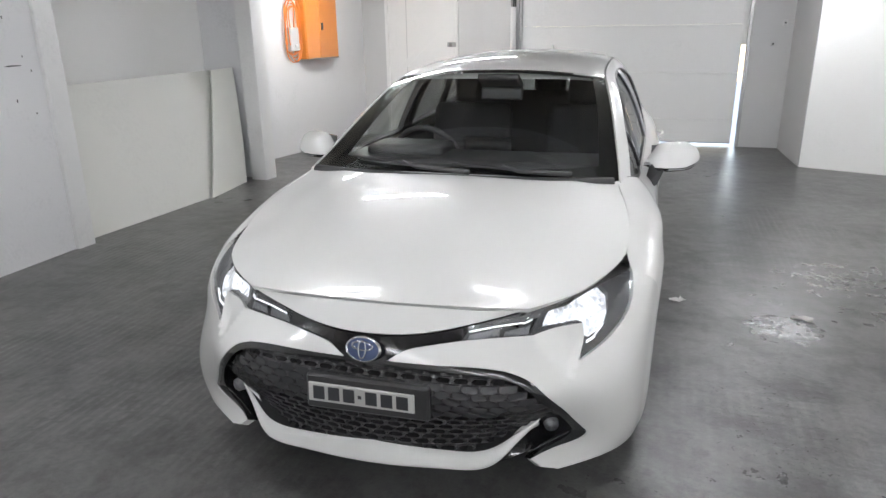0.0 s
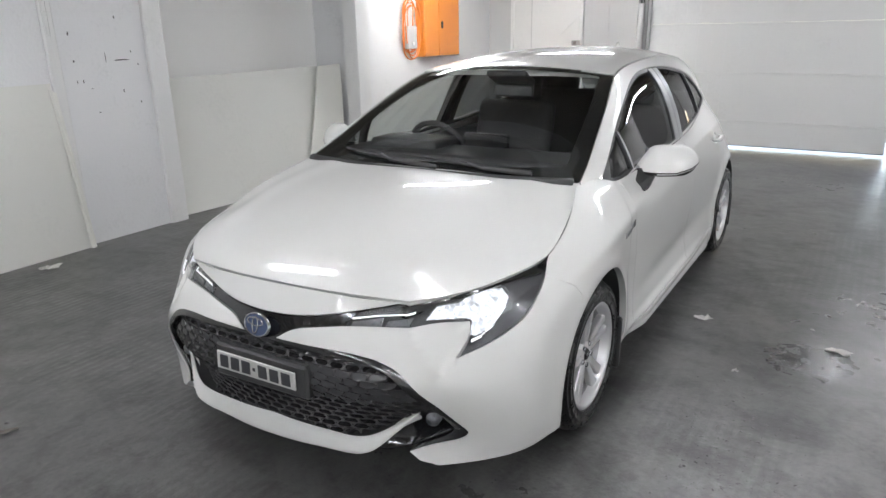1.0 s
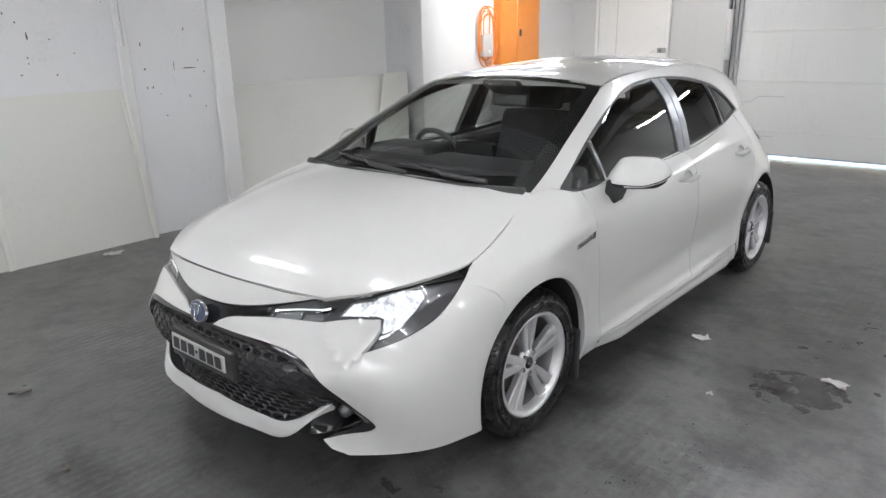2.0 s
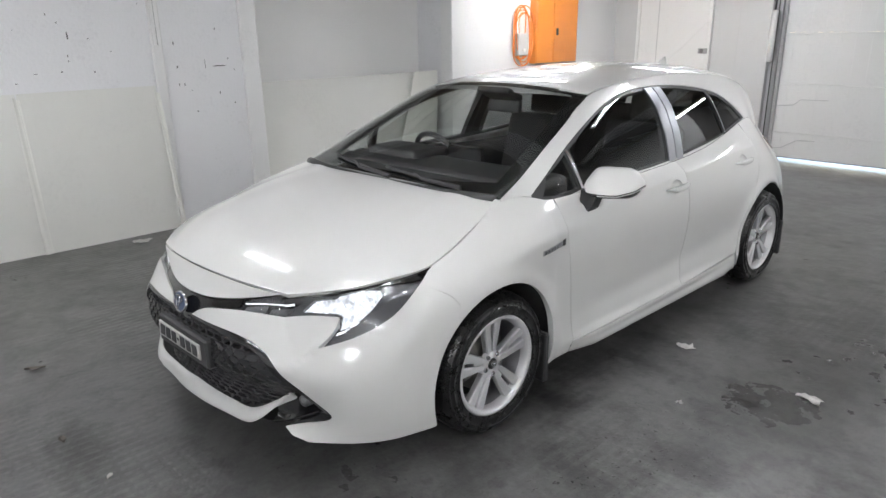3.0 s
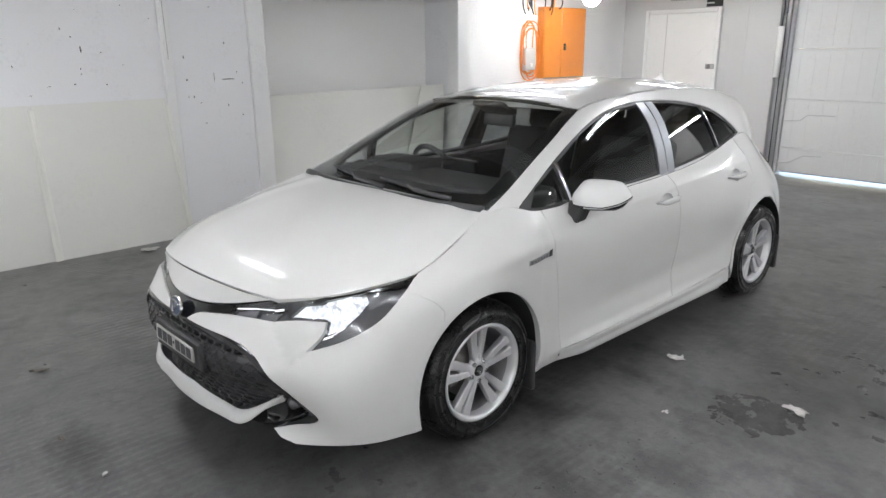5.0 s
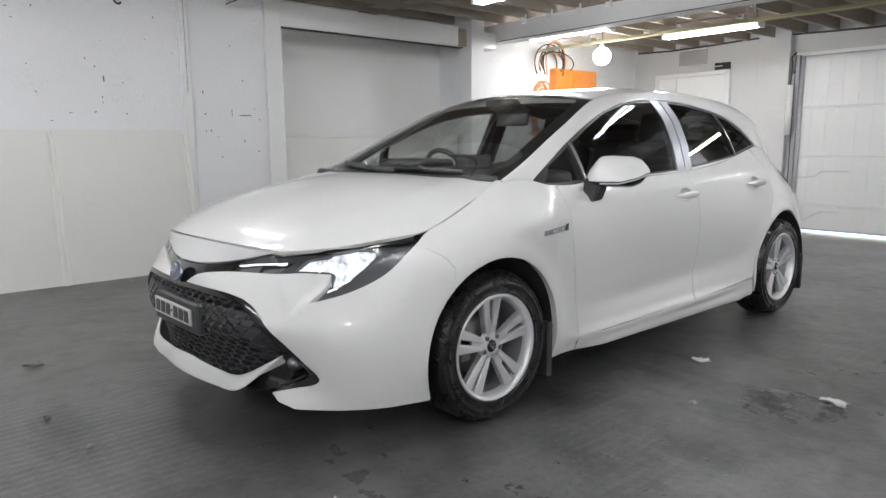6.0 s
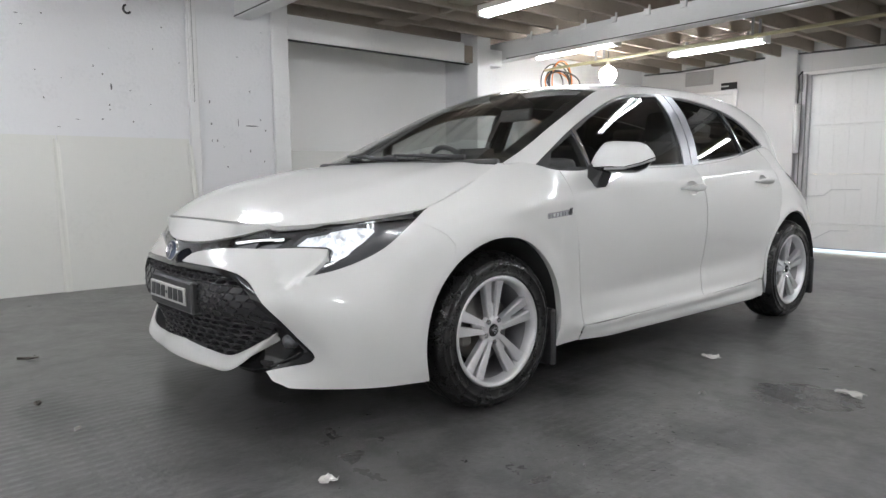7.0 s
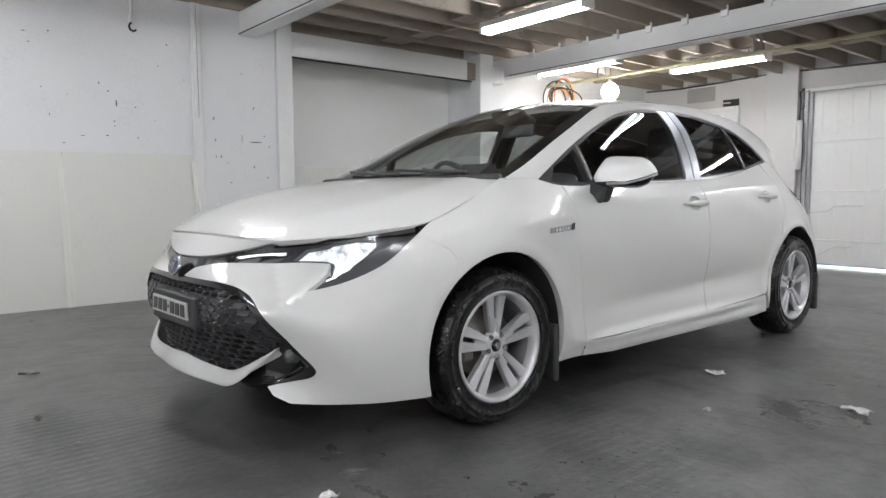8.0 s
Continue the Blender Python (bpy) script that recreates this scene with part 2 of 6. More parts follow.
def fill(poly, holes, step):
    """Triangles over a polygon with holes, on a grid of the given step. Returns points, faces and outline edges."""
    from mathutils.geometry import delaunay_2d_cdt
    loops = [dense(poly, step)] + [dense(h, step) for h in holes]
    lo, hi = loops[0].min(0), loops[0].max(0)
    gx, gy = np.meshgrid(np.arange(lo[0], hi[0], step), np.arange(lo[1], hi[1], step))
    g = np.stack([gx.ravel(), gy.ravel()], 1)
    keep = inside(g, loops[0])
    for h in loops[1:]:
        keep &= ~inside(g, h)
    for h in loops:
        keep &= edge_gap(g, h) > step * 0.45
    g = g[keep]
    pts, edges = [], []
    for lp in loops:
        s = len(pts)
        pts += [tuple(p) for p in lp]
        edges += [(s + k, s + (k + 1) % len(lp)) for k in range(len(lp))]
    pts += [tuple(p) for p in g]
    v, e, f, *_ = delaunay_2d_cdt([Vector(p) for p in pts], edges, [], 0, 1e-7)
    v, f = np.array([tuple(p) for p in v]), [tuple(x) for x in f]
    c = np.array([v[list(x)].mean(0) for x in f])
    ok = inside(c, loops[0])
    for h in loops[1:]:
        ok &= ~inside(c, h)
    f = [x for x, k in zip(f, ok) if k]
    used = sorted({i for x in f for i in x})
    back = {i: k for k, i in enumerate(used)}
    f = [tuple(back[i] for i in x) for x in f]
    once = {}
    for x in f:
        for a, b in zip(x, x[1:] + x[:1]):
            once[(a, b)] = True
    rim = [(a, b) for a, b in once if (b, a) not in once]
    return v[used], f, rim


def settle(q):
    """The car stands a little askew: its far side is set forward and outward by a few centimetres."""
    g = 0.5 * (q[0] - math.sqrt(q[0] * q[0] + 0.01)) + 0.05
    k = min(max((q[1] - 0.3) / 0.8, 0), 1)
    kx = min(max((q[1] - 0.15) / 0.28, 0), 1)
    return (q[0] + 0.072 * kx * g, q[1] + (0.12 - 0.07 * k - 0.06 * (1 - k) * math.exp(-(((q[2] - 0.53) / 0.10) ** 2))) * g, q[2] + 0.045 * k * g * min(max((0.50 - q[2]) / 0.2, 0), 1))


def skin(name, surface, poly, step, material, parent, holes=(), depth=0.018, off=0.0, side=1, label="", out=(1, 0, 0)):
    """A panel: the part of a smooth surface inside an outline of its parameters, with turned-in edges. side=-1 mirrors it."""
    q, f, rim = fill(poly, holes, step)
    e = 1e-4
    p = surface(q[:, 0], q[:, 1])
    n = np.cross(surface(q[:, 0] + e, q[:, 1]) - surface(q[:, 0] - e, q[:, 1]), surface(q[:, 0], q[:, 1] + e) - surface(q[:, 0], q[:, 1] - e))
    n /= np.linalg.norm(n, axis=1)[:, None] + 1e-15
    if (n @ np.asarray(out, float)).mean() < 0:
        n = -n
    p = p + off * n
    fa = np.array(f)
    turn = np.einsum("ij,ij->i", np.cross(p[fa[:, 1]] - p[fa[:, 0]], p[fa[:, 2]] - p[fa[:, 0]]), n[fa[:, 0]]).sum()
    if turn < 0:
        f, rim = [x[::-1] for x in f], [(b, a) for a, b in rim]
    verts, norms = [tuple(x) for x in p], [tuple(x) for x in n]
    faces = list(f)
    if depth:
        ids = sorted({i for r in rim for i in r})
        base = len(verts)
        at = {i: base + k for k, i in enumerate(ids)}
        for i in ids:
            verts.append(tuple(p[i]))
            norms.append((0, 0, 0))
        low = len(verts)
        lo_at = {i: low + k for k, i in enumerate(ids)}
        for i in ids:
            verts.append(tuple(p[i] - depth * n[i]))
            norms.append((0, 0, 0))
        acc = {i: np.zeros(3) for i in ids}
        quads = []
        for a, b in rim:
            quads.append((at[b], at[a], lo_at[a], lo_at[b]))
            w = np.cross(p[b] - p[a], n[a])
            acc[a] += w
            acc[b] += w
        for i in ids:
            w = tuple(acc[i] / (np.linalg.norm(acc[i]) + 1e-12))
            norms[at[i]] = norms[lo_at[i]] = w
        faces += quads
    if side < 0:
        verts = [(-x, y, z) for x, y, z in verts]
        norms = [(-x, y, z) for x, y, z in norms]
        faces = [x[::-1] for x in faces]
    me = mesh_of(name, [settle(q) for q in verts], faces, material, True, norms)
    me["settled"] = True
    return put(name, me, parent, label)

# ---- the garage ----
BACK, FLOOR_END = 9.4, -0.185


def floor_z(y):
    t = min(max((y - 4.3) / (BACK - 4.3), 0), 1)
    return FLOOR_END * t * t * (3 - 2 * t) * 0.5 + FLOOR_END * t * 0.5


def floor_material():
    """Damp grey concrete with stamped grooves that are worn flat in places."""
    m = bpy.data.materials.new("grooved_grey_concrete")
    m.use_nodes = True
    nt = m.node_tree
    b = nt.nodes["Principled BSDF"]
    link = nt.links.new
    co = nt.nodes.new("ShaderNodeTexCoord")

    def noise_at(scale, detail=5, rough=0.55):
        n = nt.nodes.new("ShaderNodeTexNoise")
        n.inputs["Scale"].default_value, n.inputs["Detail"].default_value, n.inputs["Roughness"].default_value = scale, detail, rough
        link(co.outputs["Object"], n.inputs["Vector"])
        return n.outputs["Fac"]

    def span(x, a, b_, c, d):
        n = nt.nodes.new("ShaderNodeMapRange")
        for k, q in zip(("From Min", "From Max", "To Min", "To Max"), (a, b_, c, d)):
            n.inputs[k].default_value = q
        link(x, n.inputs["Value"])
        return n.outputs[0]

    def calc(op, x, y=None, z=None):
        n = nt.nodes.new("ShaderNodeMath")
        n.operation = op
        for k, q in enumerate((x, y, z)):
            if q is None:
                continue
            if isinstance(q, (int, float)):
                n.inputs[k].default_value = q
            else:
                link(q, n.inputs[k])
        return n.outputs[0]

    xyz = nt.nodes.new("ShaderNodeSeparateXYZ")
    link(co.outputs["Object"], xyz.inputs[0])
    wob = calc("MULTIPLY", noise_at(2.5, 3), 0.03)
    gx = calc("SINE", calc("MULTIPLY", calc("ADD", xyz.outputs[0], wob), 2 * math.pi / 0.050))
    gy = calc("SINE", calc("MULTIPLY", calc("ADD", xyz.outputs[1], wob), 2 * math.pi / 0.078))
    ribs = calc("MULTIPLY", span(gx, -0.2, 0.7, 0.0, 1.0), span(gy, -0.85, -0.5, 0.25, 1.0))
    worn = span(noise_at(0.75, 4), 0.45, 0.65, 0.05, 0.50)
    # wet patches beside the car: one pool and a scatter of glistening bumps towards the front
    def patch(cx, cy, rx, ry, inner, outer):
        ex = calc("POWER", calc("DIVIDE", calc("SUBTRACT", xyz.outputs[0], cx), rx), 2.0)
        ey = calc("POWER", calc("DIVIDE", calc("SUBTRACT", xyz.outputs[1], cy), ry), 2.0)
        return span(calc("SQRT", calc("ADD", ex, ey)), inner, outer, 1.0, 0.0)

    pool = calc("MULTIPLY", patch(1.58, 2.00, 0.24, 0.24, 0.3, 1.2), span(noise_at(11, 4, 0.6), 0.36, 0.66, 0.0, 1.0))
    specks = calc("MULTIPLY", patch(1.45, 1.30, 0.36, 0.75, 0.2, 1.2), span(noise_at(42, 4, 0.65), 0.60, 0.74, 0.0, 1.0))
    wet = calc("MAXIMUM", calc("MULTIPLY", pool, 0.85), specks)
    dryheight = calc("MULTIPLY_ADD", ribs, worn, calc("MULTIPLY", noise_at(38, 6, 0.65), 0.9))
    height = calc("MULTIPLY_ADD", specks, 1.1, calc("MULTIPLY", dryheight, calc("MULTIPLY_ADD", pool, -0.6, 1.0)))
    bp = nt.nodes.new("ShaderNodeBump")
    bp.inputs["Strength"].default_value, bp.inputs["Distance"].default_value = 0.32, 0.006
    link(height, bp.inputs["Height"])
    link(bp.outputs[0], b.inputs["Normal"])
    tone = calc("MULTIPLY_ADD", noise_at(1.3, 7, 0.6), 0.45, calc("MULTIPLY", noise_at(9.0, 8, 0.72), 0.55))
    ramp = nt.nodes.new("ShaderNodeValToRGB")
    e = ramp.color_ramp.elements
    e[0].position, e[0].color = 0.34, (0.068, 0.067, 0.0655, 1)
    e[1].position, e[1].color = 0.68, (0.150, 0.1475, 0.143, 1)
    link(tone, ramp.inputs[0])
    stain = span(noise_at(2.3, 7, 0.74), 0.46, 0.64, 1.0, 0.48)
    stain = calc("MULTIPLY", stain, span(noise_at(6.5, 6, 0.72), 0.48, 0.62, 1.0, 0.62))
    # dirt held in the grooves, and fine dark grit
    stain = calc("MULTIPLY", stain, calc("MULTIPLY_ADD", calc("MULTIPLY", calc("SUBTRACT", 1.0, ribs), worn), -0.46, 1.0))
    stain = calc("MULTIPLY", stain, span(noise_at(60, 4, 0.75), 0.56, 0.70, 1.0, 0.62))
    # old oil spots with ragged rims
    for sx, sy, rx, ry in ((0.86, 2.27, 0.13, 0.05), (0.95, 1.97, 0.15, 0.05), (0.90, 1.35, 0.15, 0.10), (1.28, 0.95, 0.16, 0.09), (1.55, 1.30, 0.20, 0.12), (-0.20, -0.42, 0.30, 0.12)):
        dx = calc("POWER", calc("DIVIDE", calc("SUBTRACT", xyz.outputs[0], sx), rx), 2.0)
        dy = calc("POWER", calc("DIVIDE", calc("SUBTRACT", xyz.outputs[1], sy), ry), 2.0)
        rim = calc("ADD", calc("SQRT", calc("ADD", dx, dy)), calc("MULTIPLY_ADD", noise_at(14, 5, 0.7), 2.2, -1.1))
        stain = calc("MULTIPLY", stain, span(rim, 0.3, 1.2, 0.40, 1.0))
    mul = nt.nodes.new("ShaderNodeMix")
    mul.data_type, mul.blend_type = "RGBA", "MULTIPLY"
    mul.inputs["Factor"].default_value = 1.0
    link(ramp.outputs[0], mul.inputs["A"])
    link(stain, mul.inputs["B"])
    link(mul.outputs["Result"], b.inputs["Base Color"])
    damp = calc("MULTIPLY_ADD", noise_at(0.55, 4), 0.7, calc("MULTIPLY", noise_at(11, 4), 0.3))
    dry = span(damp, 0.33, 0.67, 0.25, 0.40)
    link(calc("MULTIPLY_ADD", wet, calc("SUBTRACT", 0.09, dry), dry), b.inputs["Roughness"])
    b.inputs["Specular IOR Level"].default_value = 0.62
    return m


M_FLOOR = floor_material()
xs, ys = np.linspace(-5.2, 5.3, 40), np.linspace(-5.2, 9.9, 90)
fv = [(x, y, floor_z(y)) for y in ys for x in xs]
ff = [(j * 40 + i, j * 40 + i + 1, (j + 1) * 40 + i + 1, (j + 1) * 40 + i) for j in range(89) for i in range(39)]
tagged(put("floor", mesh_of("floor", fv, ff, M_FLOOR)), "dark grey grooved concrete floor with damp stains", "floor", kind="structure")


def structure(name, bm, material, label, category="wall"):
    return tagged(part(name, bm, material, None), label, category, kind="structure")


TOP = 2.90
WX = -3.47
structure("wall_west", box_bm((-4.5, -5.2, -0.1), (WX, 2.115, TOP)), M_WALL, "white painted brick wall with dark chips and scuffs")
structure("column_1", box_bm((-4.5, 2.118, -0.1), (WX + 0.035, 2.285, 2.60), 0.008), M_BEAM, "white painted timber post at the wall", "post")
# little lamp light reaches the recess, so its white is lightened instead
structure("wall_recess", box_bm((-4.5, 2.288, -0.1), (-4.15, 4.897, TOP)), M_WALL_LIT, "smooth off-white wall panel in the recess")
structure("wall_recess_end", box_bm((-4.5, 4.90, -0.1), (-3.603, 5.04, TOP)), M_WALL, "white painted end wall of the recess")
structure("column_2", box_bm((-3.60, 4.78, -0.1), (-3.405, 5.00, 2.60), 0.008), M_BEAM, "white painted post beside the recess", "post")
structure("lintel_1", box_bm((WX - 0.05, 2.290, 2.272), (WX, 4.63, 2.51), 0.006), M_BEAM, "white painted timber lintel over the recess", "beam")
structure("lintel_2", box_bm((-4.14, 5.045, 2.30), (WX - 0.06, 5.325, 2.50), 0.006), M_BEAM, "white painted timber lintel along the wall", "beam")
structure("wall_west_far", box_bm((-4.6, 5.043, -0.4), (-4.20, BACK + 0.2, TOP)), M_WALL, "white painted brick wall lit by the flood lamp")
structure("lintel_end", box_bm((WX - 0.045, 4.635, 2.29), (WX - 0.012, 4.775, 2.49), 0.004), M_TIMBER, "broken dark timber end of the lintel", "beam")
# narrow strip and joint on the wall
structure("trim_1", box_bm((WX + 0.001, 1.295, -0.05), (WX + 0.036, 1.385, 2.62), 0.008), M_BEAM, "unseen white end wall, lightened to bounce light strip", "trim")

# back wall with its big opening
GL, GR, GT = -1.41, 1.94, 2.32
# back walls and pier take the dim tone of the wall white
bm = bmesh.new()
add_box(bm, (-4.6, BACK, -0.4), (GL, BACK + 0.2, TOP))
add_box(bm, (GR + 0.02, BACK, -0.4), (5.2, BACK + 0.2, TOP))
add_box(bm, (GL + 0.001, BACK, GT), (GR + 0.019, BACK + 0.2, TOP))
structure("wall_north", bm, M_WALL_DIM, "white painted back wall round the garage door")
structure("pier_1", box_bm((GL - 0.62, BACK - 0.10, -0.4), (GL - 0.16, BACK - 0.002, TOP), 0.006), M_WALL_DIM, "white painted pier beside the garage door", "pier")
structure("wall_east_far", box_bm((2.55, 7.62, -0.4), (2.75, BACK - 0.002, TOP)), M_WALL_DIM, "white painted return wall")
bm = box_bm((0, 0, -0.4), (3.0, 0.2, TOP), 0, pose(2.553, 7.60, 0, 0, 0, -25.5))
structure("wall_east_angled", bm, M_WALL_LIT, "white painted angled wall")
# unseen walls, added in the lit tone to bounce light onto the car
structure("wall_east", box_bm((4.75, -5.2, -0.3), (4.95, 6.9, TOP)), M_WALL_LIT, "unseen white side wall, lightened to bounce light")
structure("wall_south", box_bm((-4.5, -5.4, -0.3), (4.95, -5.2, TOP)), M_WALL_LIT, "unseen white end wall, lightened to bounce light")
structure("ceiling", box_bm((-4.6, -5.4, 2.83), (5.3, BACK + 0.2, 2.90)), M_DECK, "dark old timber boards over the joists", "ceiling")

# joists and blocking under the boards
bm = bmesh.new()
rnd = random.Random(4)
for k in range(22):
    x = -4.28 + 0.41 * k
    w = rnd.uniform(0.020, 0.026)
    add_box(bm, (x - w, -5.2, 2.615 + rnd.uniform(0, 0.012)), (x + w, BACK - 0.003, 2.828), 0.004)
for k in range(21):
    x = -4.28 + 0.41 * k
    for y in (0.2, 3.72, 7.9):
        add_box(bm, (x + 0.03, y + rnd.uniform(-0.15, 0.15), 2.66), (x + 0.38, y + 0.20, 2.82), 0.003)
structure("ceiling_joists", bm, M_TIMBER, "old grey-brown timber ceiling joists", "joist")
for nm, y, z0 in (("beam_1", 1.755, 2.395), ("beam_2", 5.33, 2.385)):
    b = bmesh.new()
    add_box(b, (WX - 0.4 if y > 3 else WX + 0.003, y, z0), (4.74, y + 0.17, 2.612), 0.008)
    structure(nm, b, M_BEAM, "white painted steel-bound ceiling beam", "beam")
for k in range(20):
    x = -3.05 + 0.41 * k
    if x < 4.6:
        br = part("joist_bracket", box_bm((x - 0.035, 5.300, 2.56), (x + 0.035, 5.328, 2.66), 0.004), M_BEAM, None)
        tagged(br, "small white joist bracket on the ceiling beam", "bracket", "joist brackets")
# edge lines of the beams
for nm, y, z0 in (("trim_2", 1.750, 2.398), ("trim_3", 5.325, 2.388)):
    structure(nm, box_bm((WX + 0.01, y - 0.003, z0 + 0.006), (4.73, y + 0.004, z0 + 0.014)), M_DARKGAP, "dark joint line along the beam", "trim")
structure("trim_4", box_bm((WX - 0.051, 2.292, 2.262), (WX + 0.003, 4.70, 2.271)), M_DARKGAP, "dark joint line under the lintel", "trim")

# ---- sectional garage door ----
gdoor = thing("door_1", (0, 0, 0), "closed white sectional garage door with light under it", "garage door", kind="structure")
levels = [FLOOR_END + 0.045, 0.222, 0.920, 1.615, 2.315]
for a, b in zip(levels, levels[1:]):
    bm = box_bm((GL + 0.002, BACK + 0.05, a), (GR - 0.055, BACK + 0.09, b - 0.0005), 0.005)
    part("panel", bm, M_DOOR, gdoor)
    part("panel_rail", box_bm((GL + 0.002, BACK + 0.035, b - 0.030), (GR - 0.055, BACK + 0.049, b - 0.008), 0.003), M_DOOR, gdoor)
    for k in range(17):
        x = GL + 0.12 + k * 0.195
        part("panel_rib", box_bm((x, BACK + 0.046, a + 0.03), (x + 0.012, BACK + 0.051, b - 0.05)), M_DOOR, gdoor)
part("edge_seal", box_bm((GR - 0.057, BACK + 0.05, 1.32), (GR + 0.022, BACK + 0.09, 2.318)), M_DOOR, gdoor)
part("seal", box_bm((GL + 0.02, BACK + 0.055, FLOOR_END + 0.036), (GR - 0.055, BACK + 0.085, FLOOR_END + 0.05)), M_BLACK, gdoor)
for x in (GL - 0.06, GR + 0.03):
    part("guide_rail", box_bm((x - 0.025, BACK - 0.06, -0.17), (x + 0.025, BACK - 0.004, 2.34), 0.004), M_STEEL, gdoor)
part("lock_bar", tube_bm([(GL + 0.02, BACK + 0.025, 0.60), (GL + 0.25, BACK + 0.02, 0.62), (GL + 0.34, BACK + 0.02, 0.70), (GL + 0.7, BACK + 0.02, 0.705)], 0.006, 8), M_GREYBOX, gdoor)
part("lock_bar", tube_bm([(GL - 0.04, BACK - 0.02, -0.02), (GL + 0.16, BACK + 0.02, 0.0), (GL + 0.36, BACK + 0.02, 0.12), (GL + 0.6, BACK + 0.02, 0.13)], 0.006, 8), M_GREYBOX, gdoor)
structure("trim_5", box_bm((GL - 0.118, BACK - 0.012, -0.17), (GL - 0.092, BACK - 0.001, 2.36)), M_DARKGAP, "dark gap beside the garage door rail", "trim")
structure("trim_6", box_bm((GL - 0.10, BACK - 0.03, 2.325), (GR + 0.05, BACK - 0.002, 2.37), 0.003), M_BEAM, "white lintel strip over the garage door", "trim")
# daylight outside
structure("ground", box_bm((-8, BACK + 0.6, -0.30), (8, BACK + 14, -0.22)), mat("bright_paving", (0.5, 0.5, 0.48), 0.8, vary=0.2, scale=3), "pale paving outside", "ground")

# small fittings by the door
tube = thing("spring_tube", (-1.52, BACK - 0.14, 1.57), "white vertical pipe cover on the pier", "pipe")
part("cover", tube_bm([(0, 0, -0.35), (0, 0, 0.35)], 0.045, 14), M_BEAM, tube, smooth=True)
part("cable", tube_bm([(0, 0, 0.35), (0.01, 0, 0.6), (-0.01, 0.02, 0.74), (0.03, 0.05, 0.80)], 0.012, 8), M_CABLE_B, tube, smooth=True)
part("clip", box_bm((-0.03, 0.03, 0.52), (0.03, 0.138, 0.56), 0.003), M_STEEL, tube)

mdoor = thing("door_2", (0, 0, 0), "closed white timber side door with a dark hasp", "door", kind="structure")
part("leaf", box_bm((-3.70, BACK - 0.045, floor_z(9.3) + 0.01), (-2.53, BACK - 0.003, 2.16), 0.004), M_DOOR, mdoor)
for x in (-3.76, -2.525):
    part("frame", box_bm((x, BACK - 0.055, floor_z(9.3)), (x + 0.055, BACK - 0.002, 2.225), 0.004), M_BEAM, mdoor)
part("frame", box_bm((-3.70, BACK - 0.055, 2.165), (-2.53, BACK - 0.002, 2.225), 0.004), M_BEAM, mdoor)
bm = bmesh.new()
add_box(bm, (0, -0.006, -0.05), (1.35, 0.0, 0.05), 0.002, pose(-3.50, BACK - 0.046, 0.95, 0, -43))
part("brace", bm, M_DOOR, mdoor)
part("groove", box_bm((-3.38, BACK - 0.049, floor_z(9.3) + 0.02), (-3.365, BACK - 0.0455, 2.15)), M_GREYBOX, mdoor)
part("hasp", box_bm((-2.65, BACK - 0.065, 1.320), (-2.50, BACK - 0.046, 1.395), 0.006), M_STEEL, mdoor, "dark steel hasp")
part("padlock", box_bm((-2.615, BACK - 0.085, 1.325), (-2.565, BACK - 0.066, 1.385), 0.006), M_DISC, mdoor)

vent = thing("wall_vent", (-3.12, BACK, 2.50), "grey sheet-metal vent patch high on the back wall", "vent")
part("plate", box_bm((-0.24, -0.02, -0.15), (0.24, -0.002, 0.155), 0.004), M_STEEL, vent)
part("flange", box_bm((-0.25, -0.035, 0.08), (0.25, -0.021, 0.10), 0.003), M_BEAM, vent)
slot = thing("wall_slot", (-2.615, BACK, 2.29), "dark open slot vent with a grey frame", "vent")
part("opening", box_bm((-0.13, -0.012, -0.05), (0.13, -0.002, 0.055), 0.002), M_DARKGAP, slot)
part("frame", box_bm((-0.14, -0.02, -0.062), (0.14, -0.004, -0.051), 0.002), M_GREYBOX, slot)
part("louvre", box_bm((-0.125, -0.02, -0.005), (0.0, -0.013, 0.012), 0.002), M_GREYBOX, slot)
for x, z in ((2.30, 1.33), (2.43, 1.62)):
    sw = thing("wall_switch", (x, BACK - 0.002, z), "small grey switch box on the wall", "switch", "wall switches")
    part("case", box_bm((-0.03, -0.035, -0.04), (0.03, 0, 0.04), 0.006), M_GREYBOX, sw)
    part("button", box_bm((-0.012, -0.043, -0.012), (0.012, -0.0355, 0.012), 0.003), M_BLACK, sw)

# ---- fluorescent battens, and unseen ones added as fill ----
def batten(x, y, z, first=None):
    if first is not None:
        return copy_thing(first, pose(x, y, z))
    b = thing("ceiling_batten", (x, y, z), "white fluorescent batten with two lit tubes, in a set partly added as fill", "ceiling light", "fluorescent battens")
    body = bmesh.new()
    add_box(body, (-0.63, -0.074, 0.025), (0.63, 0.074, 0.085), 0.008)
    part("body", body, M_BEAM, b)
    for d in (-0.054, 0.054):
        part("tube", tube_bm([(-0.59, d, 0), (0.59, d, 0)], 0.0125, 10), M_TUBE, b, "lit white tube", smooth=True)
    for e in (-1, 1):
        part("end_cap", box_bm((min(e * 0.595, e * 0.63), -0.076, -0.022), (max(e * 0.595, e * 0.63), 0.076, 0.03), 0.005), M_BEAM, b)
    for e in (-0.4, 0.4):
        part("hanger", box_bm((e - 0.015, -0.015, 0.086), (e + 0.015, 0.015, 0.145), 0.002), M_STEEL, b)
    part("mount_rail", box_bm((-0.47, -0.02, 0.146), (0.47, 0.02, 0.166), 0.002), M_TIMBER, b)
    return b


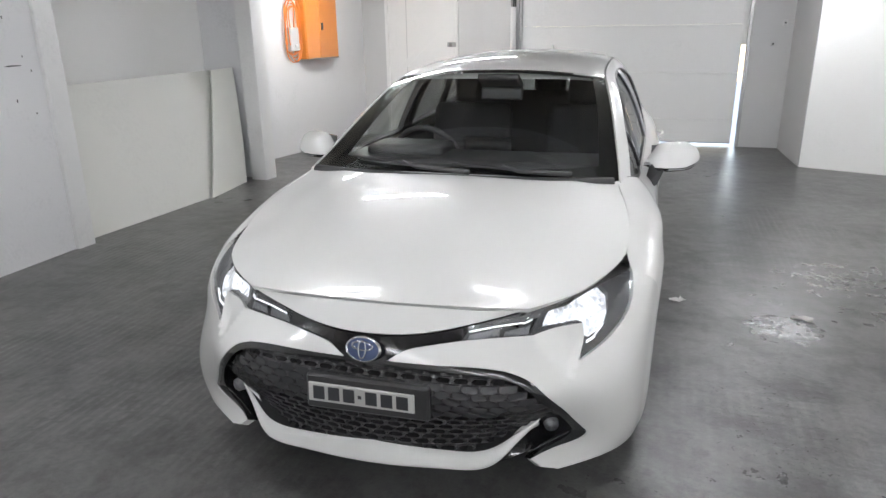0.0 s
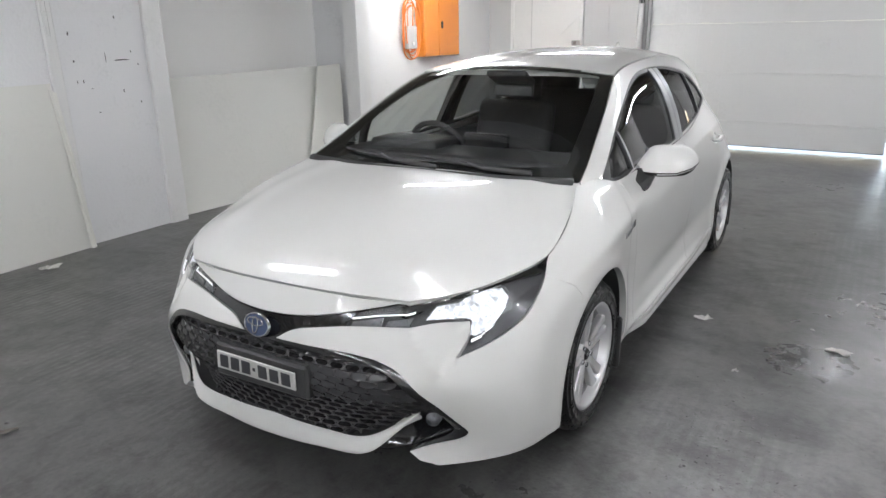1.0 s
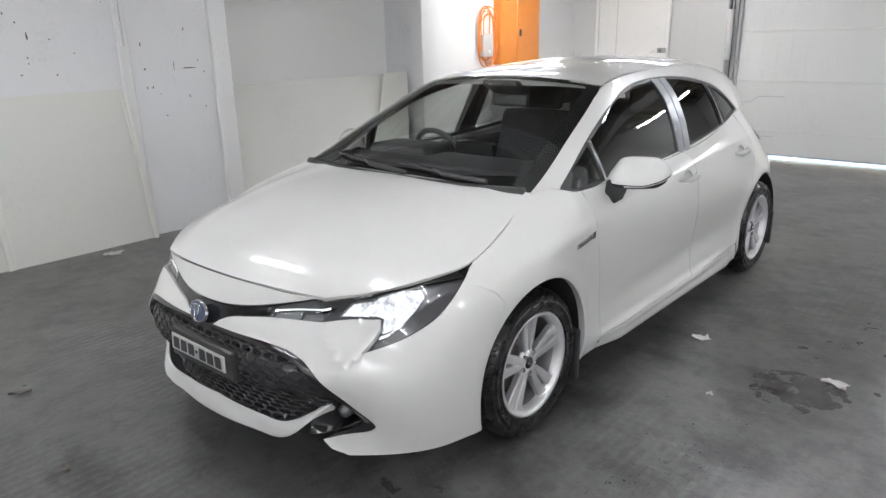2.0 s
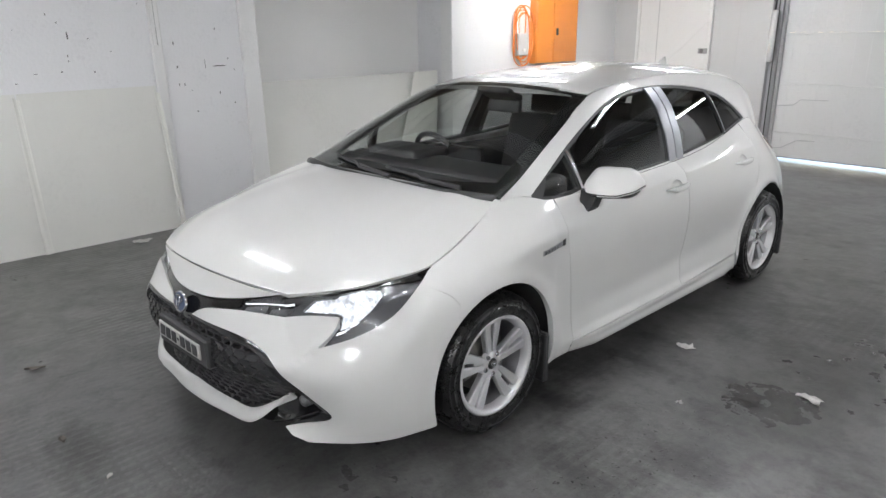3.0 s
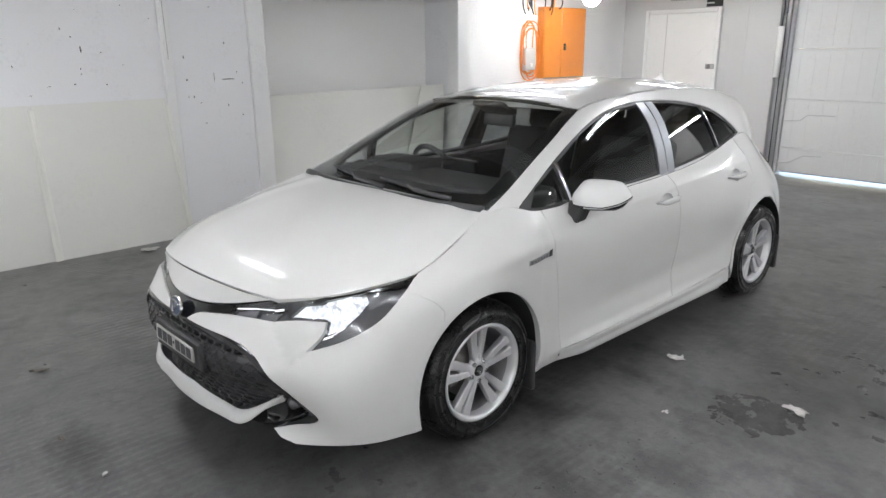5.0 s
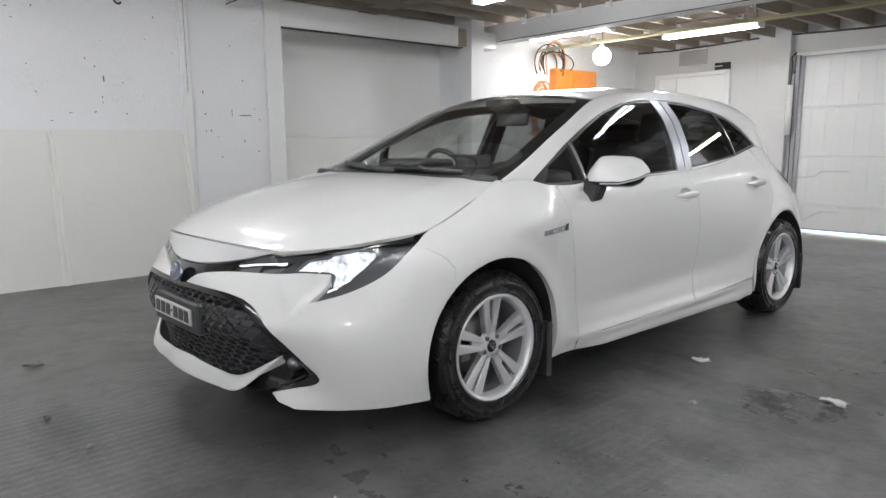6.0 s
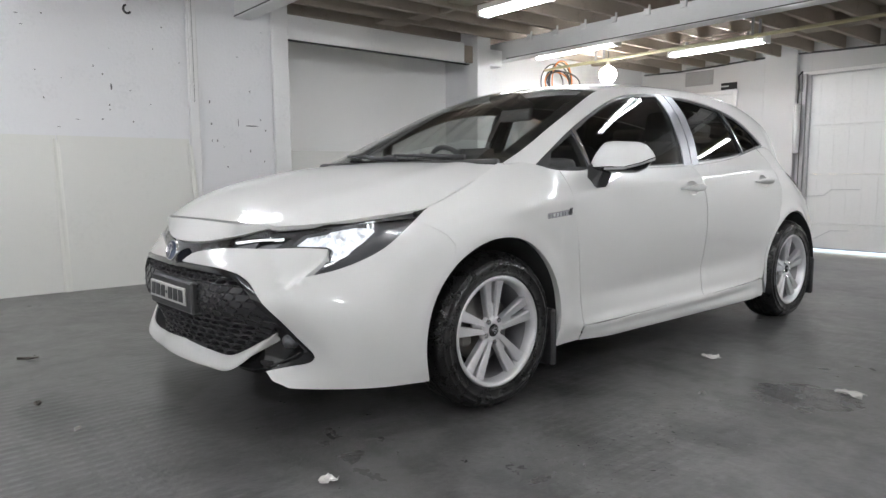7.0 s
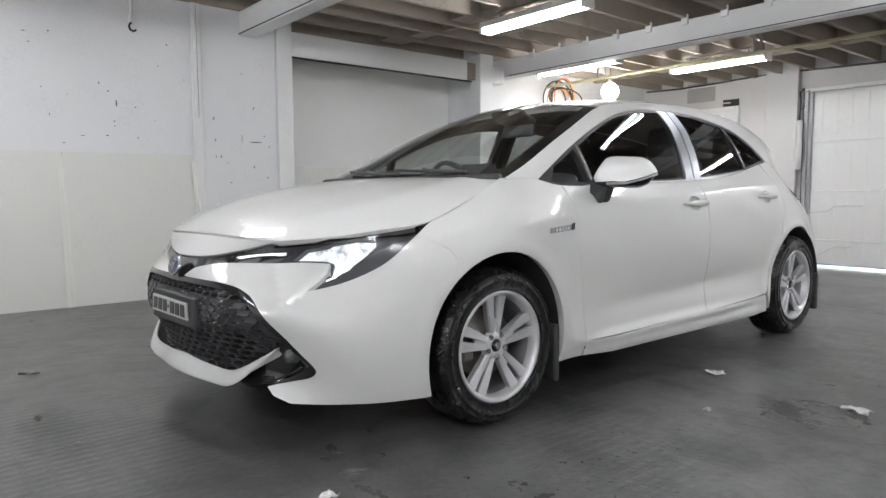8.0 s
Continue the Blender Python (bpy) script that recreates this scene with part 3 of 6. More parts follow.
# unseen battens at x 3.6 and over, and y below -1, are added fill
LAMPS_AND_FILL = [(-1.52, 3.68), (-1.62, 7.12), (-2.80, 5.88), (2.2, 6.95), (1.13, 3.75), (3.7, 4.3), (-1.25, -0.05), (1.0, 0.30), (3.7, 2.3), (3.7, 0.3), (-2.25, -1.2),
         (-0.4, -3.0), (1.8, -3.0), (3.7, -1.9), (1.2, -4.7), (3.6, -4.4)]
first = batten(*LAMPS_AND_FILL[0], 2.455)
for x, y in LAMPS_AND_FILL[1:]:
    batten(x, y, 2.455, first)

# flood lamp hung near the cabinet
FL = Vector((-3.10, 6.95, 2.30))
fl = thing("flood_lamp", FL, "lit white flood lamp hung below the joists", "flood lamp")
t = bmesh.new()
bmesh.ops.create_uvsphere(t, u_segments=20, v_segments=12, radius=0.118)
part("bulb", t, M_FLOOD, fl, "glowing white bulb", smooth=True)
part("socket", tube_bm([(0, 0, 0.09), (0, 0, 0.17)], [0.035, 0.025], 14), M_BEAM, fl, smooth=True)
part("flex", tube_bm([(0, 0, 0.17), (0.01, 0, 0.24), (0, 0, 0.33)], 0.006, 6), M_CABLE_B, fl)

# pipes along the ceiling at the back
for k, (y, z) in enumerate(((6.55, 2.42), (6.72, 2.46))):
    pp = thing("ceiling_pipe", (0, y, z), "yellowed pipe under the joists", "pipe", "ceiling pipes")
    part("run", tube_bm([(-3.9, 0, 0), (4.6, 0, 0)], 0.016 + 0.004 * k, 8), M_PIPE_Y, pp, smooth=True)
    for x in (-3.0, -0.9, 1.2, 3.3):
        part("clip", box_bm((x - 0.012, -0.012, 0.0), (x + 0.012, 0.012, 2.63 - z), 0.002), M_STEEL, pp)
cb = thing("wall_cable", (0, BACK - 0.06, 2.62), "dark cable along the top of the back wall", "cable")
part("run", tube_bm([(-4.1 + 0.6 * k, 0.0, -0.02 * math.sin(k * 1.3)) for k in range(15)], 0.014, 6), M_CABLE_B, cb, smooth=True)

# ---- cabinet with hose and meter box on the far wall ----
cab_ = thing("wall_cabinet", (-4.2, 7.63, 1.22), "orange varnished wooden wall cabinet", "cabinet")
part("body", box_bm((0.002, -0.49, 0.0), (0.13, 0.49, 1.02), 0.006), M_ORANGE, cab_)
for a, b in ((-0.485, -0.105), (-0.095, 0.485)):
    d = part("door", box_bm((0.131, a, 0.01), (0.150, b, 1.01), 0.004), M_ORANGE, cab_)
    if a > -0.2:
        part("handle", box_bm((0.151, a + 0.05, 0.40), (0.170, a + 0.09, 0.50), 0.004), M_BLACK, d)
part("plinth_strip", box_bm((0.131, -0.49, -0.012), (0.152, 0.49, 0.006), 0.002), M_DECK, cab_)
mt = thing("meter_box", (-4.2, 6.90, 1.50), "grey plastic meter box among orange cables", "meter box")
part("case", box_bm((0.002, -0.12, -0.16), (0.10, 0.12, 0.16), 0.015), M_GREYBOX, mt)
part("window", box_bm((0.101, -0.08, -0.02), (0.106, 0.08, 0.10), 0.002), M_WALL_DIM, mt)
part("knob", box_bm((0.101, -0.03, -0.11), (0.118, 0.03, -0.06), 0.006), M_BEAM, mt)
hs = thing("cable_coil", (-4.16, 6.92, 1.62), "orange extension cable hung in loops", "cable")
rnd = random.Random(9)
for k in range(6):
    w, h = rnd.uniform(0.14, 0.24), rnd.uniform(0.28, 0.46)
    cz, cy = rnd.uniform(-0.04, 0.06), rnd.uniform(-0.05, 0.05)
    pts = [(0.0 + 0.008 * k + 0.012 * math.sin(3 * a), cy + w * math.sin(a) + 0.02 * math.sin(2.3 * a + k), cz + h * math.cos(a)) for a in [2 * math.pi * i / 40 for i in range(41)]]
    part("loop", tube_bm(pts, 0.008, 6), M_CABLE_O, hs, smooth=True)
hb = thing("cable_bundle", (-4.03, 6.98, 2.27), "bundle of dark and orange cables on the cabinet", "cable")
for k in range(7):
    w, h = rnd.uniform(0.18, 0.40), rnd.uniform(0.14, 0.33)
    pts = [(0.03 * k - 0.06, w * math.cos(a), h * math.sin(a) + 0.02) for a in [math.pi * (-0.2 + 1.4 * i / 24) for i in range(25)]]
    part("strand", tube_bm(pts, 0.010, 6), M_CABLE_O if k in (2, 5) else M_CABLE_B, hb, smooth=True)

# ---- boards against the wall ----
def sheet(name, corners, thick, material, label, bow=0.0, n=14):
    """A leaning sheet between four corners (bottom a, bottom b, top b, top a), slightly bowed."""
    a, b, c, d = [np.array(q, float) for q in corners]
    nn = np.cross(b - a, d - a)
    nn /= np.linalg.norm(nn)
    if nn[0] < 0:
        nn = -nn
    v, f = [], []
    for j in range(n + 1):
        for i in range(n + 1):
            s, t = i / n, j / n
            p = (a * (1 - s) + b * s) * (1 - t) + (d * (1 - s) + c * s) * t
            p = p + nn * (bow * 4 * t * (1 - t) + 0.006 * math.sin(5 * s + 2 * t))
            v.append(p)
    m = len(v)
    v += [p - nn * thick for p in v[:m]]
    q = lambda i, j: j * (n + 1) + i
    for j in range(n):
        for i in range(n):
            f.append((q(i, j), q(i + 1, j), q(i + 1, j + 1), q(i, j + 1)))
            f.append((m + q(i, j), m + q(i, j + 1), m + q(i + 1, j + 1), m + q(i + 1, j)))
    for i in range(n):
        f += [(q(i, 0), m + q(i, 0), m + q(i + 1, 0), q(i + 1, 0)), (q(i, n), q(i + 1, n), m + q(i + 1, n), m + q(i, n)),
              (q(0, i), q(0, i + 1), m + q(0, i + 1), m + q(0, i)), (q(n, i), m + q(n, i), m + q(n, i + 1), q(n, i + 1))]
    me = mesh_of(name, v, f, material, False)
    ob = put(name, me)
    return tagged(ob, label, "board", "leaning boards")


sheet("leaning_board", [(-3.385, -2.4, 0.0), (-3.385, 0.235, 0.0), (-3.435, 0.215, 1.262), (-3.435, -2.4, 1.262)], 0.02, M_BOARD, "large off-white foam board leaning on the brick wall", 0.004)
sheet("leaning_board", [(-3.385, 0.245, 0.0), (-3.395, 1.352, 0.0), (-3.440, 1.275, 1.266), (-3.435, 0.225, 1.262)], 0.02, M_BOARD, "off-white foam board with a curling edge against brick", 0.004)
sheet("edge_strip", [(-3.372, 0.20, 0.0), (-3.372, 0.262, 0.0), (-3.425, 0.24, 1.215), (-3.425, 0.19, 1.24)], 0.008, M_BOARD_EDGE, "narrow cream foam strip over the joint of two boards", 0.004)
sheet("edge_strip", [(-3.378, 1.325, 0.0), (-3.380, 1.372, 0.0), (-3.428, 1.30, 1.20), (-3.428, 1.25, 1.23)], 0.008, M_BOARD_EDGE, "narrow cream foam strip along a board's edge", 0.006)
sheet("leaning_board", [(-3.56, 2.31, 0.0), (-3.474, 3.88, 0.0), (-3.87, 4.62, 1.22), (-3.97, 2.31, 1.20)], 0.02, M_BOARD, "wide off-white foam board leaning inside the recess", 0.01)
sheet("leaning_board", [(-3.45, 3.84, 0.0), (-3.55, 4.61, 0.0), (-3.77, 4.872, 1.235), (-3.80, 4.52, 1.225)], 0.015, M_BOARD_EDGE, "cream foam sheet standing against another board", 0.02)

# ---- chips and scuffs on the brick wall ----
rnd = random.Random(12)
marks = [(1.89, 1.408, 0.165, 0.014), (1.757, 1.43, 0.008, 0.10), (0.11, 1.77, 0.016, 0.021), (0.16, 1.56, 0.016, 0.030), (0.53, 1.84, 0.014, 0.040), (0.60, 1.78, 0.021, 0.022), (0.66, 1.68, 0.017, 0.070),
         (0.64, 1.53, 0.017, 0.035), (0.64, 1.49, 0.016, 0.023), (0.58, 1.41, 0.030, 0.018), (0.81, 1.66, 0.023, 0.016), (0.39, 1.40, 0.055, 0.010), (0.82, 1.40, 0.022, 0.026), (1.49, 1.61, 0.018, 0.055),
         (1.50, 1.41, 0.024, 0.037), (1.55, 1.26, 0.018, 0.044), (1.50, 1.26, 0.015, 0.034), (1.88, 1.73, 0.020, 0.037), (1.77, 2.04, 0.032, 0.014), (1.87, 1.17, 0.016, 0.046), (2.01, 1.07, 0.020, 0.026),
         (1.39, 1.24, 0.018, 0.030), (1.64, 1.02, 0.026, 0.020), (0.01, 2.19, 0.050, 0.010), (0.04, 2.11, 0.040, 0.008), (0.18, 2.21, 0.024, 0.022), (1.09, 2.22, 0.018, 0.026), (1.01, 2.03, 0.009, 0.028),
         (0.97, 1.555, 0.026, 0.009), (1.61, 1.205, 0.028, 0.009), (1.98, 1.47, 0.016, 0.032), (0.25, 1.335, 0.040, 0.009), (2.03, 1.37, 0.015, 0.030)]
marks += [(rnd.uniform(-0.6, 2.05), rnd.uniform(1.30, 2.35), rnd.uniform(0.006, 0.016), rnd.uniform(0.006, 0.022)) for k in range(9)]
for y, z, w, h in marks:
    if w < 0.1 and h < 0.06:
        w, h = 0.75 * w, 0.75 * h
    bm = bmesh.new()
    ring = [bm.verts.new((WX + 0.002, y + w * 0.5 * math.cos(a) * rnd.uniform(0.5, 1.0), z + h * 0.5 * math.sin(a) * rnd.uniform(0.5, 1.0))) for a in [2 * math.pi * k / 9 for k in range(9)]]
    ex = bmesh.ops.extrude_face_region(bm, geom=[bm.faces.new(ring)])
    for g in ex["geom"]:
        if isinstance(g, bmesh.types.BMVert):
            g.co.x -= 0.006
    bmesh.ops.recalc_face_normals(bm, faces=bm.faces[:])
    tagged(part("wall_chip", bm, M_MARK, None), "dark chip in the white wall paint", "chip", "wall chips")
cd = thing("wall_conduit", (WX, 0.80, 2.45), "white conduit ending in a dark hook on the wall", "conduit")
part("pipe", tube_bm([(0.03, 0, 0.35), (0.03, 0, -0.02), (0.035, -0.02, -0.08)], 0.016, 8), M_BEAM, cd, smooth=True)
part("hook", tube_bm([(0.03, 0.01 + 0.03 * math.cos(a), -0.12 + 0.035 * math.sin(a)) for a in [math.pi * (0.6 + 1.2 * k / 10) for k in range(11)]], 0.009, 6), M_BLACK, cd, smooth=True)


sc = thing("strip_conduit", (WX + 0.037, 1.325, 0), "thin white cable cover down the wall strip", "conduit")
part("cover", box_bm((0.0, -0.012, 1.60), (0.016, 0.012, 2.60), 0.004), M_BEAM, sc)
# thin dark strip along the cover, painted as its shadow
part("shadow_gap", box_bm((0.0, 0.0125, 1.60), (0.003, 0.018, 2.60)), M_DARKGAP, sc)
for z in (1.75, 2.15, 2.5):
    part("clip", box_bm((0.0, -0.018, z), (0.019, 0.0122, z + 0.015), 0.002), M_BEAM, sc)

# ---- litter on the floor ----
def litter(x, y, w, d, rz, seed, label="crumpled scrap of white paper on the floor"):
    r = random.Random(seed)
    bm = bmesh.new()
    n = 5
    vs = [[bm.verts.new(((i / (n - 1) - 0.5) * w * r.uniform(0.7, 1.1), (j / (n - 1) - 0.5) * d * r.uniform(0.7, 1.1), 0.002 + r.uniform(0, 0.018))) for i in range(n)] for j in range(n)]
    for j in range(n - 1):
        for i in range(n - 1):
            bm.faces.new((vs[j][i], vs[j][i + 1], vs[j + 1][i + 1], vs[j + 1][i]))
    ex = bmesh.ops.extrude_face_region(bm, geom=bm.faces[:])
    for g in ex["geom"]:
        if isinstance(g, bmesh.types.BMVert):
            g.co.z -= 0.002
    bmesh.ops.recalc_face_normals(bm, faces=bm.faces[:])
    ob = part("paper_scrap", bm, M_LITTER, None)
    ob.matrix_basis = pose(x, y, floor_z(y) + 0.001, 0, 0, rz)
    return tagged(ob, label, "litter", "floor litter")


litter(1.032, 2.285, 0.10, 0.055, 30, 1)
litter(1.712, 2.18, 0.115, 0.05, -20, 2)
litter(0.985, 0.10, 0.05, 0.05, 10, 3, "small torn scrap of pale card on the floor")
litter(-3.20, 0.87, 0.09, 0.10, 60, 4, "crumpled white tissue by the wall")
litter(1.30, 1.72, 0.03, 0.02, 45, 5)
litter(-3.17, 0.92, 0.05, 0.12, 20, 6, "crumpled white tissue by the wall")


def fleck(x, y, w, d, rz, seed, material, label):
    """A curled bit of dead leaf."""
    r = random.Random(seed)
    bm = bmesh.new()
    rows = [[bm.verts.new(((i / 4 - 0.5) * w, (j - 1) * d * 0.5 * (1 - (i / 2 - 1) ** 2) * r.uniform(0.7, 1.2), 0.003 + 0.012 * (j - 1) ** 2 * r.uniform(0.4, 1.0) + 0.004 * r.random())) for j in range(3)] for i in range(5)]
    for a, b in zip(rows, rows[1:]):
        for j in range(2):
            bm.faces.new((a[j], b[j], b[j + 1], a[j + 1]))
    ex = bmesh.ops.extrude_face_region(bm, geom=bm.faces[:])
    for q in ex["geom"]:
        if isinstance(q, bmesh.types.BMVert):
            q.co.z -= 0.0015
    bmesh.ops.recalc_face_normals(bm, faces=bm.faces[:])
    ob = part("leaf_scrap", bm, material, None)
    ob.matrix_basis = pose(x, y, floor_z(y) + 0.001, 0, 0, rz)
    return tagged(ob, label, "leaf", "floor leaves")


M_LEAF = mat("dead_leaf", (0.12, 0.105, 0.09), 0.7, vary=0.4, scale=40)
fleck(-1.22, -0.37, 0.10, 0.035, 65, 1, M_LEAF, "dry curled dark leaf on the concrete floor")
fleck(-0.39, -0.455, 0.05, 0.03, 10, 2, M_LEAF, "small brown leaf scrap on the concrete floor")
fleck(0.02, -0.39, 0.03, 0.02, 120, 3, M_LITTER, "tiny pale paper crumb on the concrete floor")

# ---- the car: its surfaces ----
# Rails of the lower body from the sill up to the bonnet edge and belt line; stations run from the nose round the side to the tail.
rail_bottom = [(0, -0.05, 0.215), (0.25, -0.02, 0.215), (0.45, 0.025, 0.208), (0.605, 0.150, 0.190), (0.785, 0.318, 0.196), (0.858, 0.576, 0.19), (0.85, 0.945, 0.19), (0.846, 1.13, 0.19),
               (0.842, 1.29, 0.19), (0.838, 1.45, 0.19), (0.835, 2.2, 0.188), (0.835, 2.95, 0.185), (0.825, 3.585, 0.185), (0.77, 3.98, 0.2), (0.60, 4.19, 0.22), (0, 4.27, 0.23)]
rail_low = [(0, -0.034, 0.31), (0.25, 0.004, 0.31), (0.44, 0.078, 0.305), (0.635, 0.188, 0.3), (0.803, 0.312, 0.29), (0.872, 0.576, 0.29), (0.875, 0.945, 0.3), (0.87, 1.13, 0.295),
            (0.864, 1.29, 0.29), (0.86, 1.45, 0.285), (0.858, 2.2, 0.285), (0.856, 2.95, 0.295), (0.845, 3.585, 0.3), (0.785, 4.01, 0.32), (0.62, 4.23, 0.33), (0, 4.32, 0.33)]
rail_mid = [(0, -0.04, 0.46), (0.25, -0.022, 0.46), (0.46, 0.02, 0.46), (0.632, 0.118, 0.47), (0.797, 0.3, 0.45), (0.876, 0.576, 0.45), (0.885, 0.945, 0.46), (0.878, 1.13, 0.455),
            (0.866, 1.29, 0.45), (0.858, 1.45, 0.45), (0.85, 2.2, 0.45), (0.846, 2.95, 0.46), (0.85, 3.585, 0.46), (0.787, 4.01, 0.48), (0.63, 4.23, 0.5), (0, 4.33, 0.5)]
rail_high = [(0, -0.013, 0.59), (0.25, 0.005, 0.59), (0.45, 0.05, 0.58), (0.618, 0.166, 0.578), (0.782, 0.355, 0.58), (0.874, 0.6, 0.62), (0.892, 0.945, 0.67), (0.88, 1.13, 0.66),
             (0.872, 1.29, 0.66), (0.866, 1.45, 0.66), (0.862, 2.2, 0.66), (0.856, 2.95, 0.67), (0.852, 3.585, 0.69), (0.768, 3.98, 0.7), (0.60, 4.19, 0.71), (0, 4.30, 0.71)]
rail_shoulder = [(0, 0.026, 0.665), (0.25, 0.062, 0.665), (0.45, 0.14, 0.675), (0.6, 0.226, 0.69), (0.752, 0.42, 0.71), (0.855, 0.66, 0.745), (0.868, 0.945, 0.82), (0.868, 1.13, 0.838),
                 (0.858, 1.29, 0.838), (0.846, 1.45, 0.842), (0.837, 2.2, 0.866), (0.820, 2.95, 0.905), (0.786, 3.585, 0.9), (0.700, 3.91, 0.865), (0.57, 4.11, 0.85), (0, 4.22, 0.85)]
rail_top = [(0, 0.09, 0.759), (0.25, 0.118, 0.754), (0.49, 0.188, 0.748), (0.64, 0.35, 0.765), (0.715, 0.5, 0.787), (0.763, 0.661, 0.811), (0.742, 0.93, 0.912), (0.694, 1.13, 0.978),
            (0.754, 1.29, 0.966), (0.772, 1.48, 0.945), (0.768, 2.2, 0.962), (0.735, 2.95, 1.012), (0.655, 3.56, 1.1), (0.590, 3.88, 1.025), (0.48, 4.06, 0.99), (0, 4.14, 0.99)]
_half = np.array([rail_bottom, rail_low, rail_mid, rail_high, rail_shoulder, rail_top], float).transpose(1, 0, 2)
_net = np.concatenate([_half[:0:-1] * (-1, 1, 1), _half])
_uw = spline(np.arange(-15, 16), np.eye(31))
_vw = spline(np.arange(6), np.eye(6))
FOLD = (0.628, 0.527)
HUB_F, HUB_R, HUB_Z = 0.945, 3.585, 0.312


def shell(u, v):
    """The lower body's surface, with the wheel-arch flares and the shoulder crease of the doors."""
    p = np.einsum("ni,nj,ijk->nk", _uw(np.asarray(u, float)), _vw(np.asarray(v, float)), _net)
    y, z = p[:, 1], p[:, 2]
    for hub, deep in ((0.931, 0.010), (HUB_R, 0.014)):
        r = np.hypot(y - hub, z - HUB_Z - 0.008)
        p[:, 0] += np.sign(p[:, 0]) * deep * np.exp(-(((r - 0.385) / 0.045) ** 2)) * (np.abs(p[:, 0]) > 0.7)
    # sharp shoulder line through the handles
    line = np.interp(y, [1.4, 1.9, 2.8, 3.6], [0.840, 0.876, 0.934, 0.958])
    fade = np.clip((y - 1.35) / 0.7, 0, 1) * np.clip((3.9 - y) / 0.4, 0, 1)
    p[:, 0] += np.sign(p[:, 0]) * 0.007 * fade * np.exp(-np.abs(z - line) / 0.05)
    # soft crease over the front arch, running back to the door
    over = np.interp(y, [0.88, 1.0, 1.1, 1.2, 1.45], [0.748, 0.784, 0.803, 0.812, 0.822])
    p[:, 0] += np.sign(p[:, 0]) * 0.006 * np.exp(-(((z - over) / 0.030) ** 2)) * np.clip((y - 0.90) / 0.25, 0, 1) * np.clip((1.55 - y) / 0.2, 0, 1)
    # scooped facet between the grille and the headlight
    fx, fz = np.abs(p[:, 0]) - FOLD[0], z - FOLD[1]
    d1, d2 = -0.836 * fx + 0.549 * fz, 0.789 * fx + 0.614 * fz
    along = 0.549 * fx + 0.836 * fz
    ridge = 0.011 * np.exp(-np.where(d1 > 0, d1 / 0.03, -d1 / 0.055)) * (0.5 + 0.5 * np.tanh((along + 0.005) / 0.02)) * np.clip((0.11 - along) / 0.05, 0, 1)
    p[:, 1] -= ridge * (y < 0.6)
    d = np.maximum(0, 0.5 * (d1 + d2 - np.sqrt((d1 - d2) ** 2 + 0.006**2)))
    p[:, 1] += 1.15 * d * np.exp(-((d / 0.085) ** 2)) * (y < 0.6)
    span = np.clip((y - 1.35) / 0.3, 0, 1) * np.clip((3.20 - y) / 0.6, 0, 1)
    p[:, 0] += np.sign(p[:, 0]) * 0.020 * np.exp(-(((z - 0.258 - 0.012 * (y - 1.5)) / 0.026) ** 2)) * span
    # pressed hollow along the foot of the doors
    p[:, 0] -= np.sign(p[:, 0]) * 0.010 * np.exp(-(((z - 0.40 - 0.03 * (y - 2.0)) / 0.06) ** 2)) * np.clip((y - 1.35) / 0.5, 0, 1) * np.clip((3.25 - y) / 0.7, 0, 1)
    return p


_gu, _gv = np.meshgrid(np.linspace(-15, 15, 601), np.linspace(0, 5, 61), indexing="ij")
_gu, _gv = _gu.ravel(), _gv.ravel()
_gp = shell(_gu, _gv)


def unproject(a, b, axes, keep):
    """The shell's parameters at places seen along one axis."""
    a, b = np.atleast_1d(np.asarray(a, float)), np.atleast_1d(np.asarray(b, float))
    gp, gu, gv = _gp[keep][:, axes], _gu[keep], _gv[keep]
    i = np.concatenate([np.argmin((gp[None, :, 0] - a[k:k + 200, None]) ** 2 + (gp[None, :, 1] - b[k:k + 200, None]) ** 2, 1) for k in range(0, len(a), 200)])
    u, v = gu[i].copy(), gv[i].copy()
    for _ in range(6):
        p = shell(u, v)[:, axes]
        du = (shell(u + 1e-4, v)[:, axes] - p) / 1e-4
        dv = (shell(u, v + 1e-4)[:, axes] - p) / 1e-4
        ra, rb = a - p[:, 0], b - p[:, 1]
        det = du[:, 0] * dv[:, 1] - du[:, 1] * dv[:, 0]
        det = np.where(np.abs(det) < 1e-6, 1e-6, det)
        u += np.clip((ra * dv[:, 1] - rb * dv[:, 0]) / det, -0.4, 0.4)
        v += np.clip((du[:, 0] * rb - du[:, 1] * ra) / det, -0.4, 0.4)
        v = np.clip(v, -0.15, 5.15)
    return u, v


FRONT_SET = np.abs(_gu) <= 5.3
SIDE_SET = (_gu >= 3.6) & (_gu <= 14.4)


def from_front(pts):
    p = np.asarray(pts, float)
    return np.stack(unproject(p[:, 0], p[:, 1], [0, 2], FRONT_SET), 1)


def from_side(pts):
    p = np.asarray(pts, float)
    return np.stack(unproject(p[:, 0], p[:, 1], [1, 2], SIDE_SET), 1)


def front_face(x, z):
    return shell(*unproject(x, z, [0, 2], FRONT_SET))


def side_face(y, z):
    return shell(*unproject(y, z, [1, 2], SIDE_SET))


def curve(pts, n=24):
    """A smooth open curve through points."""
    p = np.asarray(pts, float)
    t = np.r_[0, np.cumsum(np.linalg.norm(np.diff(p, axis=0), axis=1))]
    return spline(t, p)(np.linspace(0, t[-1], n))


ARCH_F = 0.931


